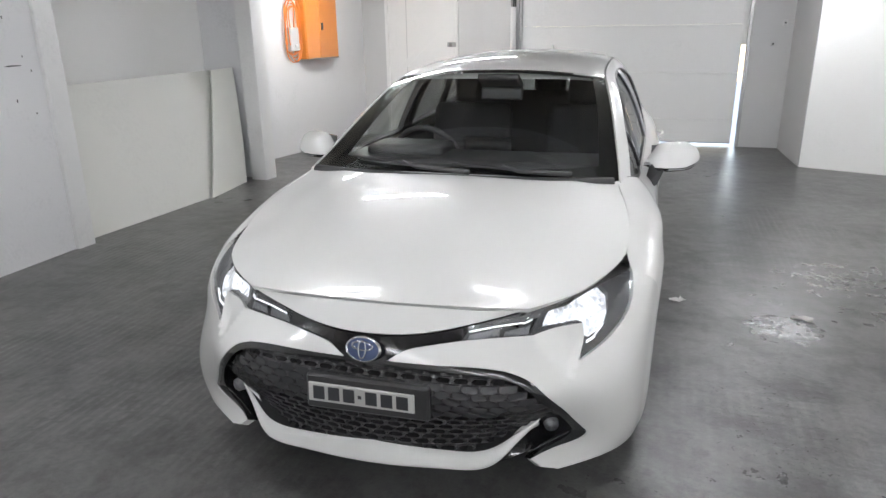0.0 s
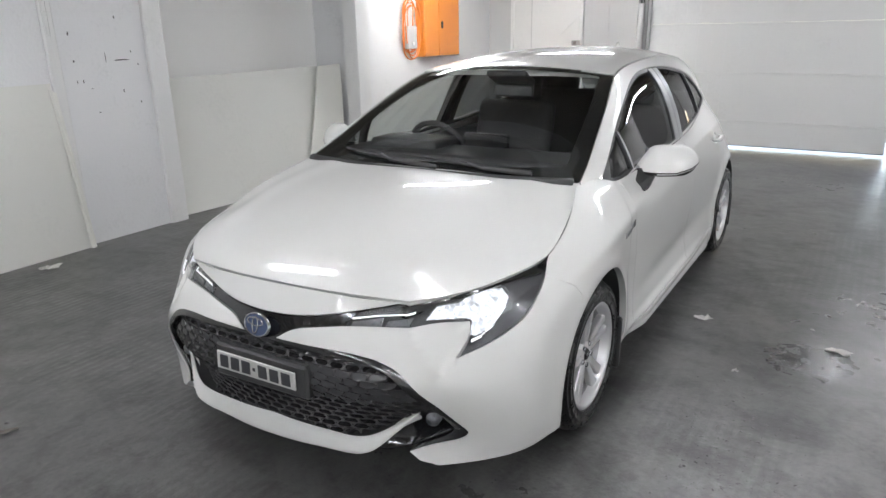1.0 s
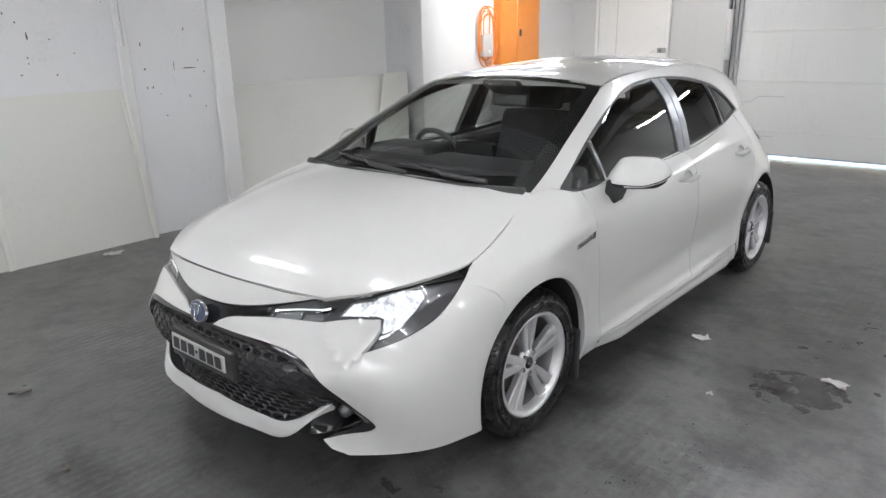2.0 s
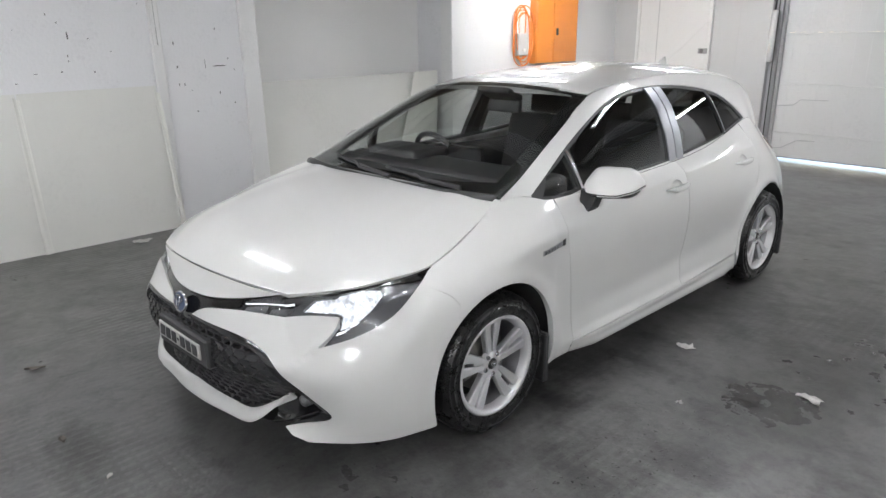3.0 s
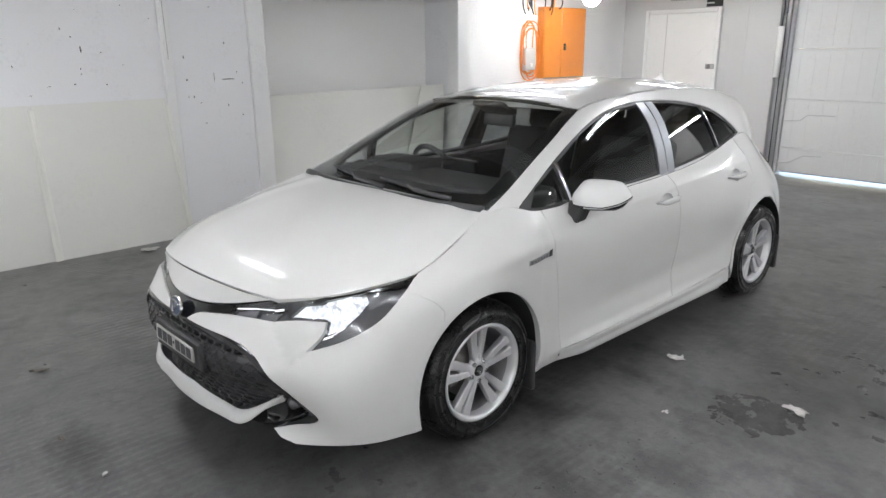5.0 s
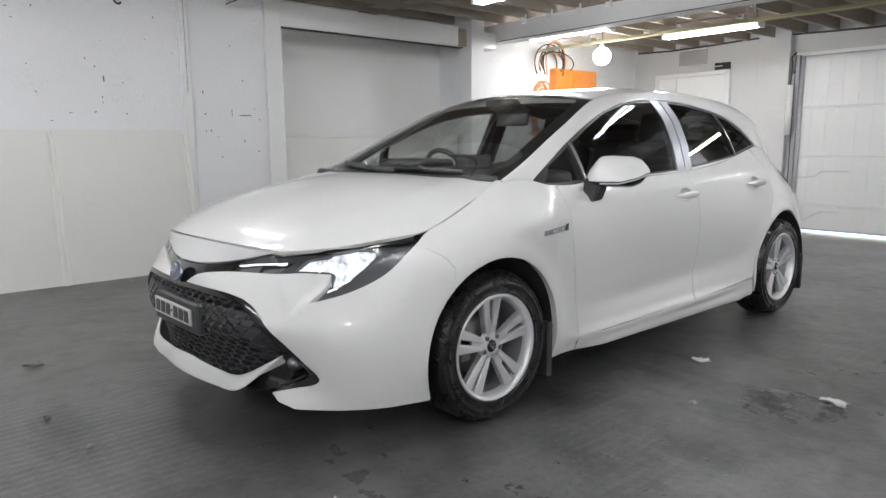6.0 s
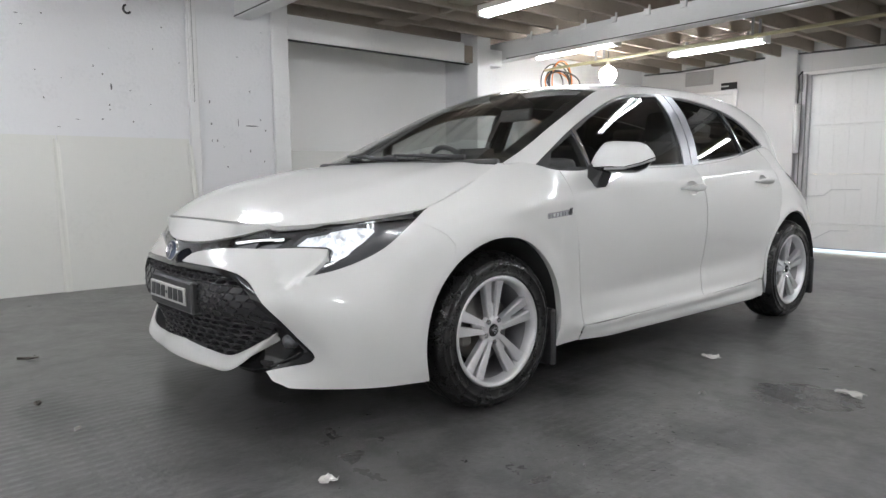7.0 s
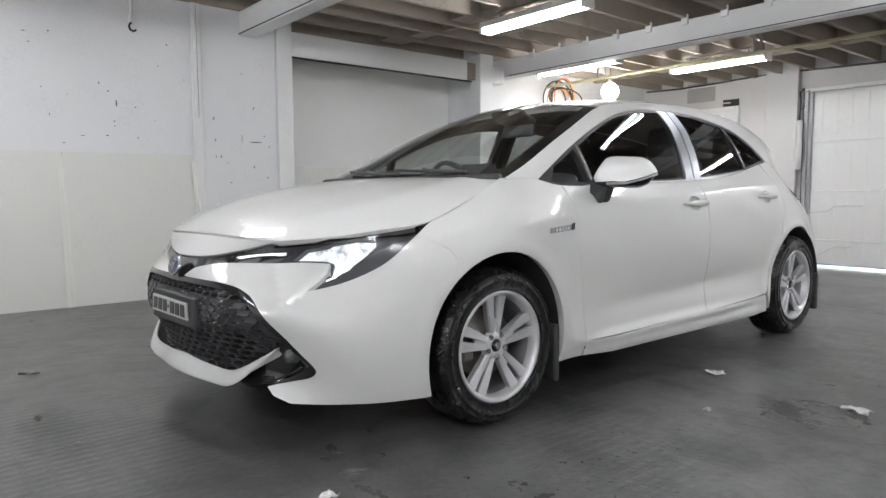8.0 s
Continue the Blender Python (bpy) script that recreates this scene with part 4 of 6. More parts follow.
def arch(hub, r, a0, a1, n=40):
    a = np.radians(np.linspace(a0, a1, n))
    return [(hub + r * math.cos(k), HUB_Z + 0.008 + r * math.sin(k)) for k in a]


car = thing("car", (0, 0, 0), "pearl white five-door hatchback car parked with its headlights on", "car")

# outlines on the front face, x to the side and z up
lamp_low = [(0.085, 0.608), (0.12, 0.630), (0.20, 0.650), (0.307, 0.663), (0.42, 0.668), (0.55, 0.673), (0.62, 0.6735), (0.652, 0.671)]
black_edge = [(0.075, 0.602), (0.25, 0.601), (0.39, 0.596), (0.446, 0.588), (0.515, 0.562), (0.545, 0.541), (0.585, 0.500), (0.628, 0.443), (0.664, 0.372), (0.690, 0.327), (0.694, 0.308), (0.680, 0.290), (0.62, 0.267), (0.526, 0.239)]
nose_low = [(0, 0.674), (0.12, 0.678), (0.25, 0.694), (0.36, 0.716), (0.44, 0.735), (0.485, 0.748)]

lamp_low_uv = from_front(curve(lamp_low, 24))
black_uv = from_front(np.concatenate([curve(black_edge[:4], 14), curve(black_edge[3:10], 26)[1:], curve(black_edge[9:], 20)[1:]]))
lamp_out = (np.concatenate([[(0.662, 0.640), (0.663, 0.622), (0.660, 0.602), (0.656, 0.583)], curve([(0.664, 0.583), (0.700, 0.596), (0.735, 0.614), (0.768, 0.641), (0.792, 0.674), (0.801, 0.711), (0.793, 0.765), (0.7640, 0.808)], 26)]))
lamp_out_uv = from_front(lamp_out)
LAMP_K = int(np.argmax(lamp_out[:, 1] > 0.7645))
WING_SEAM = [(0.622, 0.741), (0.662, 0.716), (0.694, 0.675)]
arch_f = arch(ARCH_F, 0.370, 132, 199)
FOOT_Y = arch_f[-1][0]


def cup(y, z, k=1.0):
    return [(y + 0.060 * k * math.cos(a), z + 0.036 * k * math.sin(a)) for a in [2 * math.pi * q / 28 for q in range(28)]]


HANDLES = ((2.375, 0.856), (3.21, 0.884))


def bumper_outline():
    seam = from_side(WING_SEAM)
    round_arch = from_side([q for q in arch_f if q[1] > 0.192])
    end_u = from_side([(FOOT_Y, 0.195)])[0][0]
    blade = from_front([(0.598, 0.197), (0.560, 0.211)])
    low = np.concatenate([np.stack([np.linspace(end_u, blade[0][0] + 0.1, 24), np.zeros(24)], 1), blade])
    return np.concatenate([lamp_low_uv, lamp_out_uv[:LAMP_K + 1], seam, round_arch, low, black_uv[::-1]])


bumper_uv = bumper_outline()
for s in (1, -1):
    skin("bumper_skin", shell, bumper_uv, 0.10, M_PAINT, car, side=s, depth=0.03, out=(0.5, -0.8, 0), label="pearl white front bumper skin")

nose_uv = from_front(curve(nose_low, 20))
nose_poly = np.concatenate([nose_uv, np.stack([np.linspace(nose_uv[-1][0], -nose_uv[-1][0], 40), np.full(40, 4.97)], 1), (nose_uv * (-1, 1))[::-1][:-1]])
skin("nose_panel", shell, nose_poly, 0.10, M_PAINT, car, depth=0.02, out=(0, -1, 0.5))

# dark band with the badge, between nose and bumper
gar_top = curve([(0, 0.669), (0.12, 0.673), (0.25, 0.689), (0.34, 0.707)], 16)
gar_low = curve([(0.30, 0.667), (0.20, 0.655), (0.125, 0.635), (0.092, 0.612), (0.075, 0.600), (0, 0.598)], 20)
gar_half = np.concatenate([gar_top, gar_low])
gar_poly = from_front(np.concatenate([gar_half, (gar_half * (-1, 1))[::-1][1:-1]]))
skin("badge_band", shell, gar_poly, 0.08, M_BLACK_GLOSS, car, depth=0.02, off=-0.004, out=(0, -1, 0), label="gloss black band between the headlights")

# badge
bz, by = 0.637, -0.012
v, f = [], []
ring = 36
for k in range(ring):
    a = 2 * math.pi * k / ring
    for rr, d in ((1.0, 0.0), (0.965, -0.007), (0.90, -0.008), (0.87, -0.005)):
        v.append((0.062 * rr * math.cos(a), d, 0.042 * rr * math.sin(a)))
for k in range(ring):
    for j in range(3):
        a, b = k * 4 + j, ((k + 1) % ring) * 4 + j
        f.append((a, b, b + 1, a + 1))
badge = put("badge", mesh_of("badge", v, f, M_CHROME), car, "oval chrome badge with a blue field")
badge.matrix_basis = pose(0, by, bz, -14)
v = [(0.056 * r * math.cos(2 * math.pi * k / 32), -0.005 - 0.004 * (1 - r * r), 0.038 * r * math.sin(2 * math.pi * k / 32)) for r in (1, 0.6, 0.02) for k in range(32)]
f = [(j * 32 + k, j * 32 + (k + 1) % 32, (j + 1) * 32 + (k + 1) % 32, (j + 1) * 32 + k) for j in range(2) for k in range(32)]
put("badge_field", mesh_of("badge_field", v, f, M_BLUE), badge)
bm = bmesh.new()
for w, h, cz in ((0.036, 0.0135, 0.012), (0.0125, 0.029, 0.0)):
    add_tube(bm, [(w * math.cos(a), -0.0115, cz + h * math.sin(a)) for a in [2 * math.pi * k / 24 for k in range(25)]], 0.0026, 6, cap=False)
part("badge_mark", bm, M_CHROME, badge, smooth=True)

# grille frame strip, mesh and lower lip
fo = np.concatenate([[(0, 0.600)], curve(black_edge[1:4], 10), curve(black_edge[3:10], 26)[1:], curve(black_edge[9:], 20)[1:]])
fi = curve([(0.560, 0.262), (0.605, 0.281), (0.636, 0.300), (0.6495, 0.318), (0.6455, 0.340), (0.628, 0.385), (0.596, 0.440), (0.556, 0.494), (0.517, 0.534), (0.495, 0.548), (0.44, 0.567), (0.39, 0.575), (0.25, 0.580), (0, 0.580)], 46)


def frame_face(x, z):
    """The grille surround: rolled in at its inner edge."""
    p = front_face(x, z)
    d = edge_gap(np.stack([np.abs(p[:, 0]), p[:, 2]], 1), fo)
    p[:, 1] += 0.9 * np.clip(d - 0.006, 0, 1) ** 1.35
    return p


for s in (1, -1):
    skin("grille_frame", frame_face, np.concatenate([fo, fi]), 0.014, M_BLACK_GLOSS, car, side=s, depth=0.05, off=-0.003, out=(0.3, -1, 0), label="gloss black grille surround")

# painted lower lip, rounded in section, its ends turned up to points
_lip_half = [(0, -0.024), (0.15, -0.010), (0.27, 0.012), (0.36, 0.022), (0.43, 0.046), (0.48, 0.091), (0.548, 0.150), (0.62, 0.215)]
_lip_plan = spline([-x for x, _ in _lip_half[:0:-1]] + [x for x, _ in _lip_half], np.array([y for _, y in _lip_half[:0:-1]] + [y for _, y in _lip_half])[:, None])
lip_up = curve([(0, 0.280), (0.15, 0.271), (0.27, 0.266), (0.36, 0.274), (0.43, 0.301), (0.48, 0.333), (0.548, 0.377)], 44)
lip_lo = curve([(0.5485, 0.3755), (0.520, 0.341), (0.480, 0.301), (0.430, 0.250), (0.395, 0.230), (0.36, 0.219), (0.27, 0.210), (0.15, 0.210), (0, 0.211)], 44)


def lip_face(x, z):
    x, z = np.asarray(x, float), np.asarray(z, float)
    up, lo = np.interp(np.abs(x), lip_up[:, 0], lip_up[:, 1]), np.interp(np.abs(x), lip_lo[::-1, 0], lip_lo[::-1, 1])
    h = np.maximum((up - lo) / 2, 0.006)
    k = np.clip((z - (up + lo) / 2) / h, -1, 1)
    return np.stack([x, _lip_plan(x)[:, 0] + np.minimum(0.45 * h, 0.012) * np.abs(k) ** 5 + 0.45 * (z - lo), z], 1)


lip_half = np.concatenate([lip_up, lip_lo])
skin("bumper_lip", lip_face, np.concatenate([lip_half, (lip_half * (-1, 1))[::-1][1:-1]]), 0.013, M_PAINT, car, depth=0.03, out=(0, -1, 0), label="white lower bumper lip")

# dark shelf from the lip back under the grille
shelf = np.concatenate([(lip_up * (-1, 1))[::-1][:-1], lip_up])
sy = lip_face(shelf[:, 0], shelf[:, 1])[:, 1]
v = [(x * k, y + d, z - 0.006) for (x, z), y in zip(shelf, sy) for k, d in ((1.0, 0.004), (0.97, 0.05), (0.92, 0.14))]
f = [(3 * i + j, 3 * i + j + 1, 3 * i + j + 4, 3 * i + j + 3) for i in range(len(shelf) - 1) for j in range(2)]
put("lip_shelf", mesh_of("lip_shelf", v, f, M_BLACK), car)


def pocket_face(x, z):
    p = front_face(x, z)
    p[:, 1] += 0.052
    return p


pocket = [(0.655, 0.330), (0.61, 0.425), (0.565, 0.440), (0.53, 0.365), (0.47, 0.31), (0.40, 0.262), (0.36, 0.236), (0.45, 0.231), (0.56, 0.250), (0.63, 0.290)]
FOG = (0.584, 0.347)
for s in (1, -1):
    skin("fog_lamp_pocket", pocket_face, pocket, 0.02, M_BLACK_GLOSS, car, side=s, depth=0.03, out=(0, -1, 0), label="gloss black fog lamp pocket")
    y0 = float(front_face([FOG[0]], [FOG[1]])[0][1])
    v, f = lathe([(0.0005, 0.010), (0.012, 0.008), (0.019, 0.003), (0.021, 0.0), (0.024, -0.001), (0.027, -0.030)], 24)
    fog = put("fog_lamp", mesh_of("fog_lamp", v, f, M_REFLECTOR), car, "small round fog lamp")
    fog.matrix_basis = pose(s * FOG[0], y0 + 0.030, FOG[1], 0, 0, -90 + s * 18)

    ridge = [(0.636, 0.318), (0.600, 0.293), (0.560, 0.272), (0.520, 0.253)]
    part("pocket_ridge", tube_bm([(s * x, float(front_face([x], [z])[0][1]) + 0.016, z) for x, z in ridge], [0.007, 0.006, 0.005, 0.003], 8), M_BLACK_GLOSS, car, "gloss black fold in the fog lamp pocket", smooth=True)

# dark box behind the grille
bm = bmesh.new()
add_box(bm, (-0.46, 0.14, 0.24), (0.46, 0.34, 0.60), 0.03)
part("radiator_box", bm, M_UNDER, car)


inner = np.concatenate([[(0, 0.590)], fi[::-1][:-12], [(0.60, 0.415), (0.545, 0.378)], lip_up[::-1][1:]])
inner_full = np.concatenate([inner, (inner * (-1, 1))[::-1][1:-1]])
pw, ph = 0.0575, 0.0235
cells = [(c * pw + (pw / 2 if r % 2 else 0), 0.246 + r * ph, r) for r in range(16) for c in range(-12, 13)]
cc = np.array([(x, z) for x, z, _ in cells])
ok = inside(cc, inner_full) & ((edge_gap(cc, inner_full) > 0.008) | (np.abs(cc[:, 0]) < 0.50))
face_v, face_f, scale_v, scale_f = [], [], [], []
hexa = np.array([(-0.5, 0), (-0.33, 0.5), (0.33, 0.5), (0.5, 0), (0.33, -0.5), (-0.33, -0.5)])
brick = np.array([(-0.5, 0), (-0.5, 0.5), (0.5, 0.5), (0.5, 0), (0.5, -0.5), (-0.5, -0.5)])


def grille_face(x, z):
    """The grille's face leans back towards the lip."""
    p = front_face(np.clip(x, -0.63, 0.63), z)
    return p[:, 1] + 0.020 + 0.012 * np.clip((np.abs(x) - 0.36) / 0.2, 0, 1) + 0.026 * np.clip((0.445 - z) / 0.13, 0, 1.2)


for (x, z, r), good in zip(cells, ok):
    if not good:
        continue
    solid = 0.432 < z < 0.540 or abs(x) > 0.47
    b = len(face_v)
    for shape, w, h, d in ((brick, 1.0, 1.0, 0.004), (hexa, 0.93, 0.80, 0.0), (hexa, 0.86, 0.66, 0.001), (hexa, 0.80, 0.60, 0.006 if solid else 0.034)):
        q = shape * (pw * w, ph * h) + (x, z)
        for (qx, qz), y in zip(q, grille_face(q[:, 0], q[:, 1])):
            face_v.append((qx, y + d, qz))
    for lay in range(3):
        for k in range(6):
            face_f.append((b + lay * 6 + k, b + lay * 6 + (k + 1) % 6, b + lay * 6 + 6 + (k + 1) % 6, b + lay * 6 + 6 + k))
    if solid:
        # a scale that leans out at its foot, with a small notch at one end
        b = len(scale_v)
        q = hexa * (pw * 0.96, ph * 0.92) + (x, z)
        for (qx, qz), (hx, hz), y in zip(q, hexa, grille_face(q[:, 0], q[:, 1])):
            scale_v.append((qx, y - 0.0010 - 0.0028 * (hz < 0) - 0.0022 * (hx > 0.3), qz))
        scale_f.append(tuple(range(b, b + 6)))
        for i, k in ((5, 4), (4, 3)):
            c = len(scale_v)
            (x0, y0, z0), (x1, y1, z1) = scale_v[b + i], scale_v[b + k]
            scale_v += [(x0, y0 + 0.008, z0 - 0.001), (x1, y1 + 0.008, z1 - 0.001)]
            scale_f.append((b + i, b + k, c + 1, c))
grille = put("grille", mesh_of("grille", face_v, face_f, M_GRILLE, False), car, "dark honeycomb grille")
put("grille_band", mesh_of("grille_band", scale_v, scale_f, M_SCALE, False), grille, "solid grey scaled band across the grille")

# number plate on its black holder, its characters as plain bars
part("plate_holder", box_bm((-0.205, -0.028, 0.410), (0.222, 0.022, 0.534), 0.008), M_BLACK, car)
plate = part("number_plate", box_bm((-0.192, -0.036, 0.441), (0.176, -0.0285, 0.508), 0.0025), M_PLATE, car, "white number plate with dark characters")
for k in range(6):
    x = -0.174 + k * 0.053 + (0.025 if k > 2 else 0)
    part("plate_bar", box_bm((x, -0.0385, 0.451), (x + 0.040, -0.0355, 0.498), 0.001), M_INK, plate)
part("plate_bar", box_bm((-0.016, -0.0385, 0.469), (-0.004, -0.0355, 0.481), 0.001), M_INK, plate)


# ---- headlights ----
def headlight(s):
    low = lamp_low_uv[9:]
    out_edge = lamp_out_uv
    top = np.stack([np.linspace(5.0, nose_uv[-1][0] + 0.02, 26), np.full(26, 4.98)], 1)
    inner_top = from_front(curve([(0.480, 0.738), (0.43, 0.727), (0.36, 0.710), (0.30, 0.699)], 8))
    poly = np.concatenate([low, out_edge[:-1], top, inner_top])
    lamp = skin("headlight", shell, poly, 0.10, M_LENS, car, side=s, depth=0.012, off=-0.003, out=(0.4, -0.8, 0.3), label="clear headlight with a lit lamp and dark housing")
    lamp.visible_shadow = False
    skin("housing", shell, shrink(poly, 0.01), 0.10, M_BEZEL, lamp, side=s, depth=0.0, off=-0.080, out=(0.4, -0.8, 0.3), label="dark lamp housing")
    main = from_front([(0.540, 0.687), (0.550, 0.722), (0.605, 0.736), (0.668, 0.759), (0.700, 0.759), (0.722, 0.739), (0.728, 0.704), (0.722, 0.680), (0.712, 0.660), (0.676, 0.636), (0.662, 0.640), (0.658, 0.674), (0.643, 0.681)])
    blink = from_front([(0.313, 0.666), (0.322, 0.689), (0.40, 0.700), (0.523, 0.711), (0.512, 0.678), (0.414, 0.670)])
    skin("bezel", shell, shrink(poly, 0.012), 0.10, M_BEZEL, lamp, holes=[main, blink], side=s, depth=0.03, off=-0.014, out=(0.4, -0.8, 0.3), label="dark grey lamp bezel")
    skin("main_lamp", shell, main, 0.10, M_HLGLOW, lamp, side=s, depth=0.012, off=-0.036, out=(0.4, -0.8, 0.3), label="lit white main lamp")
    top_cover = np.concatenate([top[::-1], top - (0, 0.30)])
    skin("upper_cover", shell, top_cover, 0.10, M_BLACK_GLOSS, lamp, side=s, depth=0.01, off=-0.0015, out=(0.4, -0.8, 0.3), label="black strip along the bonnet edge")
    drl = from_front([(0.319, 0.6895), (0.40, 0.7000), (0.508, 0.7110), (0.508, 0.7078), (0.40, 0.6968), (0.320, 0.6862)])
    skin("light_strip", shell, drl, 0.06, M_DRL, lamp, side=s, depth=0.012, off=-0.010, out=(0.4, -0.8, 0.3), label="lit white light strip")
    for a, b in (((0.318, 0.668), (0.415, 0.673)), ((0.428, 0.674), (0.510, 0.680))):
        box = from_front([a, (a[0] + 0.006, a[1] + 0.012), (b[0], b[1] + 0.021), b])
        skin("indicator", shell, box, 0.05, M_REFLECTOR, lamp, side=s, depth=0.010, off=-0.022, out=(0.4, -0.8, 0.3), label="faceted indicator reflector")
    tail = from_front([(0.672, 0.628), (0.722, 0.658), (0.728, 0.665), (0.722, 0.652), (0.674, 0.622)])
    skin("lower_strip", shell, tail, 0.05, M_DRL, lamp, side=s, depth=0.006, off=-0.012, out=(0.4, -0.8, 0.3))
    return lamp


for s in (1, -1):
    headlight(s)


# ---- bonnet ----
bon_edge = np.array([(0.49, 0.188, 0.748), (0.64, 0.35, 0.765), (0.715, 0.50, 0.787), (0.763, 0.661, 0.811), (0.765, 0.79, 0.862), (0.742, 0.93, 0.912), (0.694, 1.125, 0.978)])
_et = np.r_[0, np.cumsum(np.linalg.norm(np.diff(bon_edge, axis=0), axis=1))]
_edge = spline(_et / _et[-1], bon_edge)
_mid = spline([0, 0.12, 0.3, 0.6, 1.0], np.array([(0.090, 0.760), (0.175, 0.820), (0.33, 0.888), (0.64, 0.958), (1.06, 0.992)]))


def bonnet_face(s, t):
    """s from the middle to the side edge, t from the front seam back to the windscreen."""
    s, t = np.asarray(s, float), np.asarray(t, float)
    e, m = _edge(np.clip(t, 0, 1)), _mid(np.clip(t, 0, 1))
    w = np.abs(s)
    k = w**2
    y = m[:, 0] + (e[:, 1] - m[:, 0]) * k
    fall = w ** (2.6 - 0.6 * t)
    z = m[:, 1] + (e[:, 2] - m[:, 1]) * fall
    z += 0.006 * np.exp(-(((w - 0.72) / 0.10) ** 2)) * np.clip(t * 3, 0, 1)
    return np.stack([s * e[:, 0], y, z], 1)


g = 0.002
skin("bonnet", bonnet_face, [(-1 + g, 2 * g), (1 - g, 2 * g), (1 - g, 0.995), (-1 + g, 0.995)], 0.04, M_PAINT, car, depth=0.02, out=(0, 0, 1), label="smooth pearl white bonnet")
# dark gutter under the bonnet's seam
skin("bonnet_gutter", bonnet_face, [(-1.006, -0.0), (1.006, 0.0), (1.006, 1.0), (-1.006, 1.0)], 0.06, M_UNDER, car, depth=0.0, off=-0.016, out=(0, 0, 1))

# ---- wings, doors, sills, quarters ----
door_front = [(1.392, 0.935), (1.392, 0.845), (1.408, 0.69), (1.440, 0.48), (1.457, 0.32), (1.466, 0.2625)]
df = curve(door_front, 24)


def top_from(y0, y1, n=16):
    """The belt edge of the shell between two places along the car."""
    us = np.linspace(4.8, 14.2, 900)
    ys = shell(us, np.full(900, 4.98))[:, 1]
    return np.stack([np.interp(np.linspace(y0, y1, n), ys, us), np.full(n, 4.995)], 1)


def sill_face(u, v):
    """The sill flares outwards below the doors, flush with the wing at its front end."""
    p = shell(u, v)
    p[:, 0] -= np.sign(p[:, 0]) * 0.0062 * (1 - np.clip((p[:, 1] - 1.465) / 0.2, 0, 1))
    p[:, 0] += np.sign(p[:, 0]) * 0.032 * np.exp(-(((p[:, 2] - 0.198) / 0.046) ** 2)) * np.clip((p[:, 1] - 1.47) / 0.16, 0, 1) * np.clip((3.22 - p[:, 1]) / 0.2, 0, 1)
    return p


arch_fr = arch(ARCH_F, 0.370, -19, 132, 60)
arch_rr = arch(HUB_R, 0.372, -19, 199, 80)
for s in (1, -1):
    wing = np.concatenate([top_from(0.672, 1.388, 30), from_side(df[1:]), from_side([(1.462, 0.255), (1.462, 0.192), (1.30, 0.192)]), from_side([q for q in arch_fr if q[1] > 0.193]),
                           from_side([(y + 0.0005, z + 0.0005) for y, z in WING_SEAM[::-1]]), lamp_out_uv[LAMP_K:-1]])
    skin("front_wing", shell, shrink(wing, 0.002), 0.08, M_PAINT, car, side=s, depth=0.03, label="pearl white front wing")
    b_line = curve([(2.475, 0.972), (2.505, 0.80), (2.505, 0.55), (2.490, 0.40), (2.470, 0.273)], 20)
    fd = np.concatenate([top_from(1.396, 2.470, 24), from_side(b_line), from_side(np.linspace((2.46, 0.273), (1.50, 0.262), 20)), from_side(df[::-1][:-1])])
    door = skin("front_door", shell, shrink(fd, 0.003), 0.08, M_PAINT, car, holes=[from_side(cup(*HANDLES[0]))], side=s, depth=0.03, label="pearl white front door")
    dg = df[(df[:, 1] > 0.30) & (df[:, 1] < 0.90)]
    groove = np.concatenate([dg - (0.008, 0), dg[::-1] + (0.008, 0)])
    skin("door_groove", shell, from_side(groove), 0.03, M_UNDER, car, side=s, depth=0.0, off=-0.007)
    d_rear = curve([(3.40, 1.06), (3.44, 0.93), (3.43, 0.80), (3.36, 0.70)], 14)
    lip_r = [q for q in arch(HUB_R, 0.405, 128, 175, 24)]
    rd = np.concatenate([top_from(2.478, 3.39, 24), from_side(d_rear[1:]), from_side(lip_r), from_side([(3.165, 0.300), (3.0, 0.290), (2.475, 0.275)]), from_side(b_line[::-1][:-1])])
    skin("rear_door", shell, shrink(rd, 0.002), 0.08, M_PAINT, car, holes=[from_side(cup(*HANDLES[1]))], side=s, depth=0.03, label="pearl white rear door")
    sill = np.concatenate([from_side(np.linspace((1.467, 0.258), (3.0, 0.2855), 30)), from_side([(3.155, 0.2935), (3.19, 0.192)]), from_side(np.linspace((3.15, 0.190), (1.467, 0.192), 30))])
    skin("sill_panel", sill_face, shrink(sill, 0.002), 0.08, M_PAINT, car, side=s, depth=0.04, off=0.006, label="pearl white side sill")
    q_front = [q for q in lip_r]
    quarter = np.concatenate([top_from(3.405, 4.09, 20), np.stack([np.full(12, 14.3), np.linspace(4.95, 0.02, 12)], 1), from_side([(4.05, 0.21), (3.95, 0.20)]),
                              from_side([q for q in arch_rr if q[1] > 0.193]), from_side([(3.175, 0.295)]), from_side(q_front[::-1]), from_side(d_rear[::-1][:-1])])
    skin("quarter_panel", shell, shrink(quarter, 0.004), 0.08, M_PAINT, car, side=s, depth=0.03, label="pearl white rear quarter panel")
    skin("tail_lamp", shell, from_side([(3.93, 0.93), (4.06, 0.915), (4.10, 0.85), (4.00, 0.85)]), 0.06, M_RED, car, side=s, depth=0.02, off=0.006, label="red tail lamp")
skin("tailgate", shell, [(14.32, 1.6), (14.32, 4.95), (15.0, 4.95), (15.0, 1.6)], 0.1, M_PAINT, car, depth=0.02, out=(0, 1, 0))
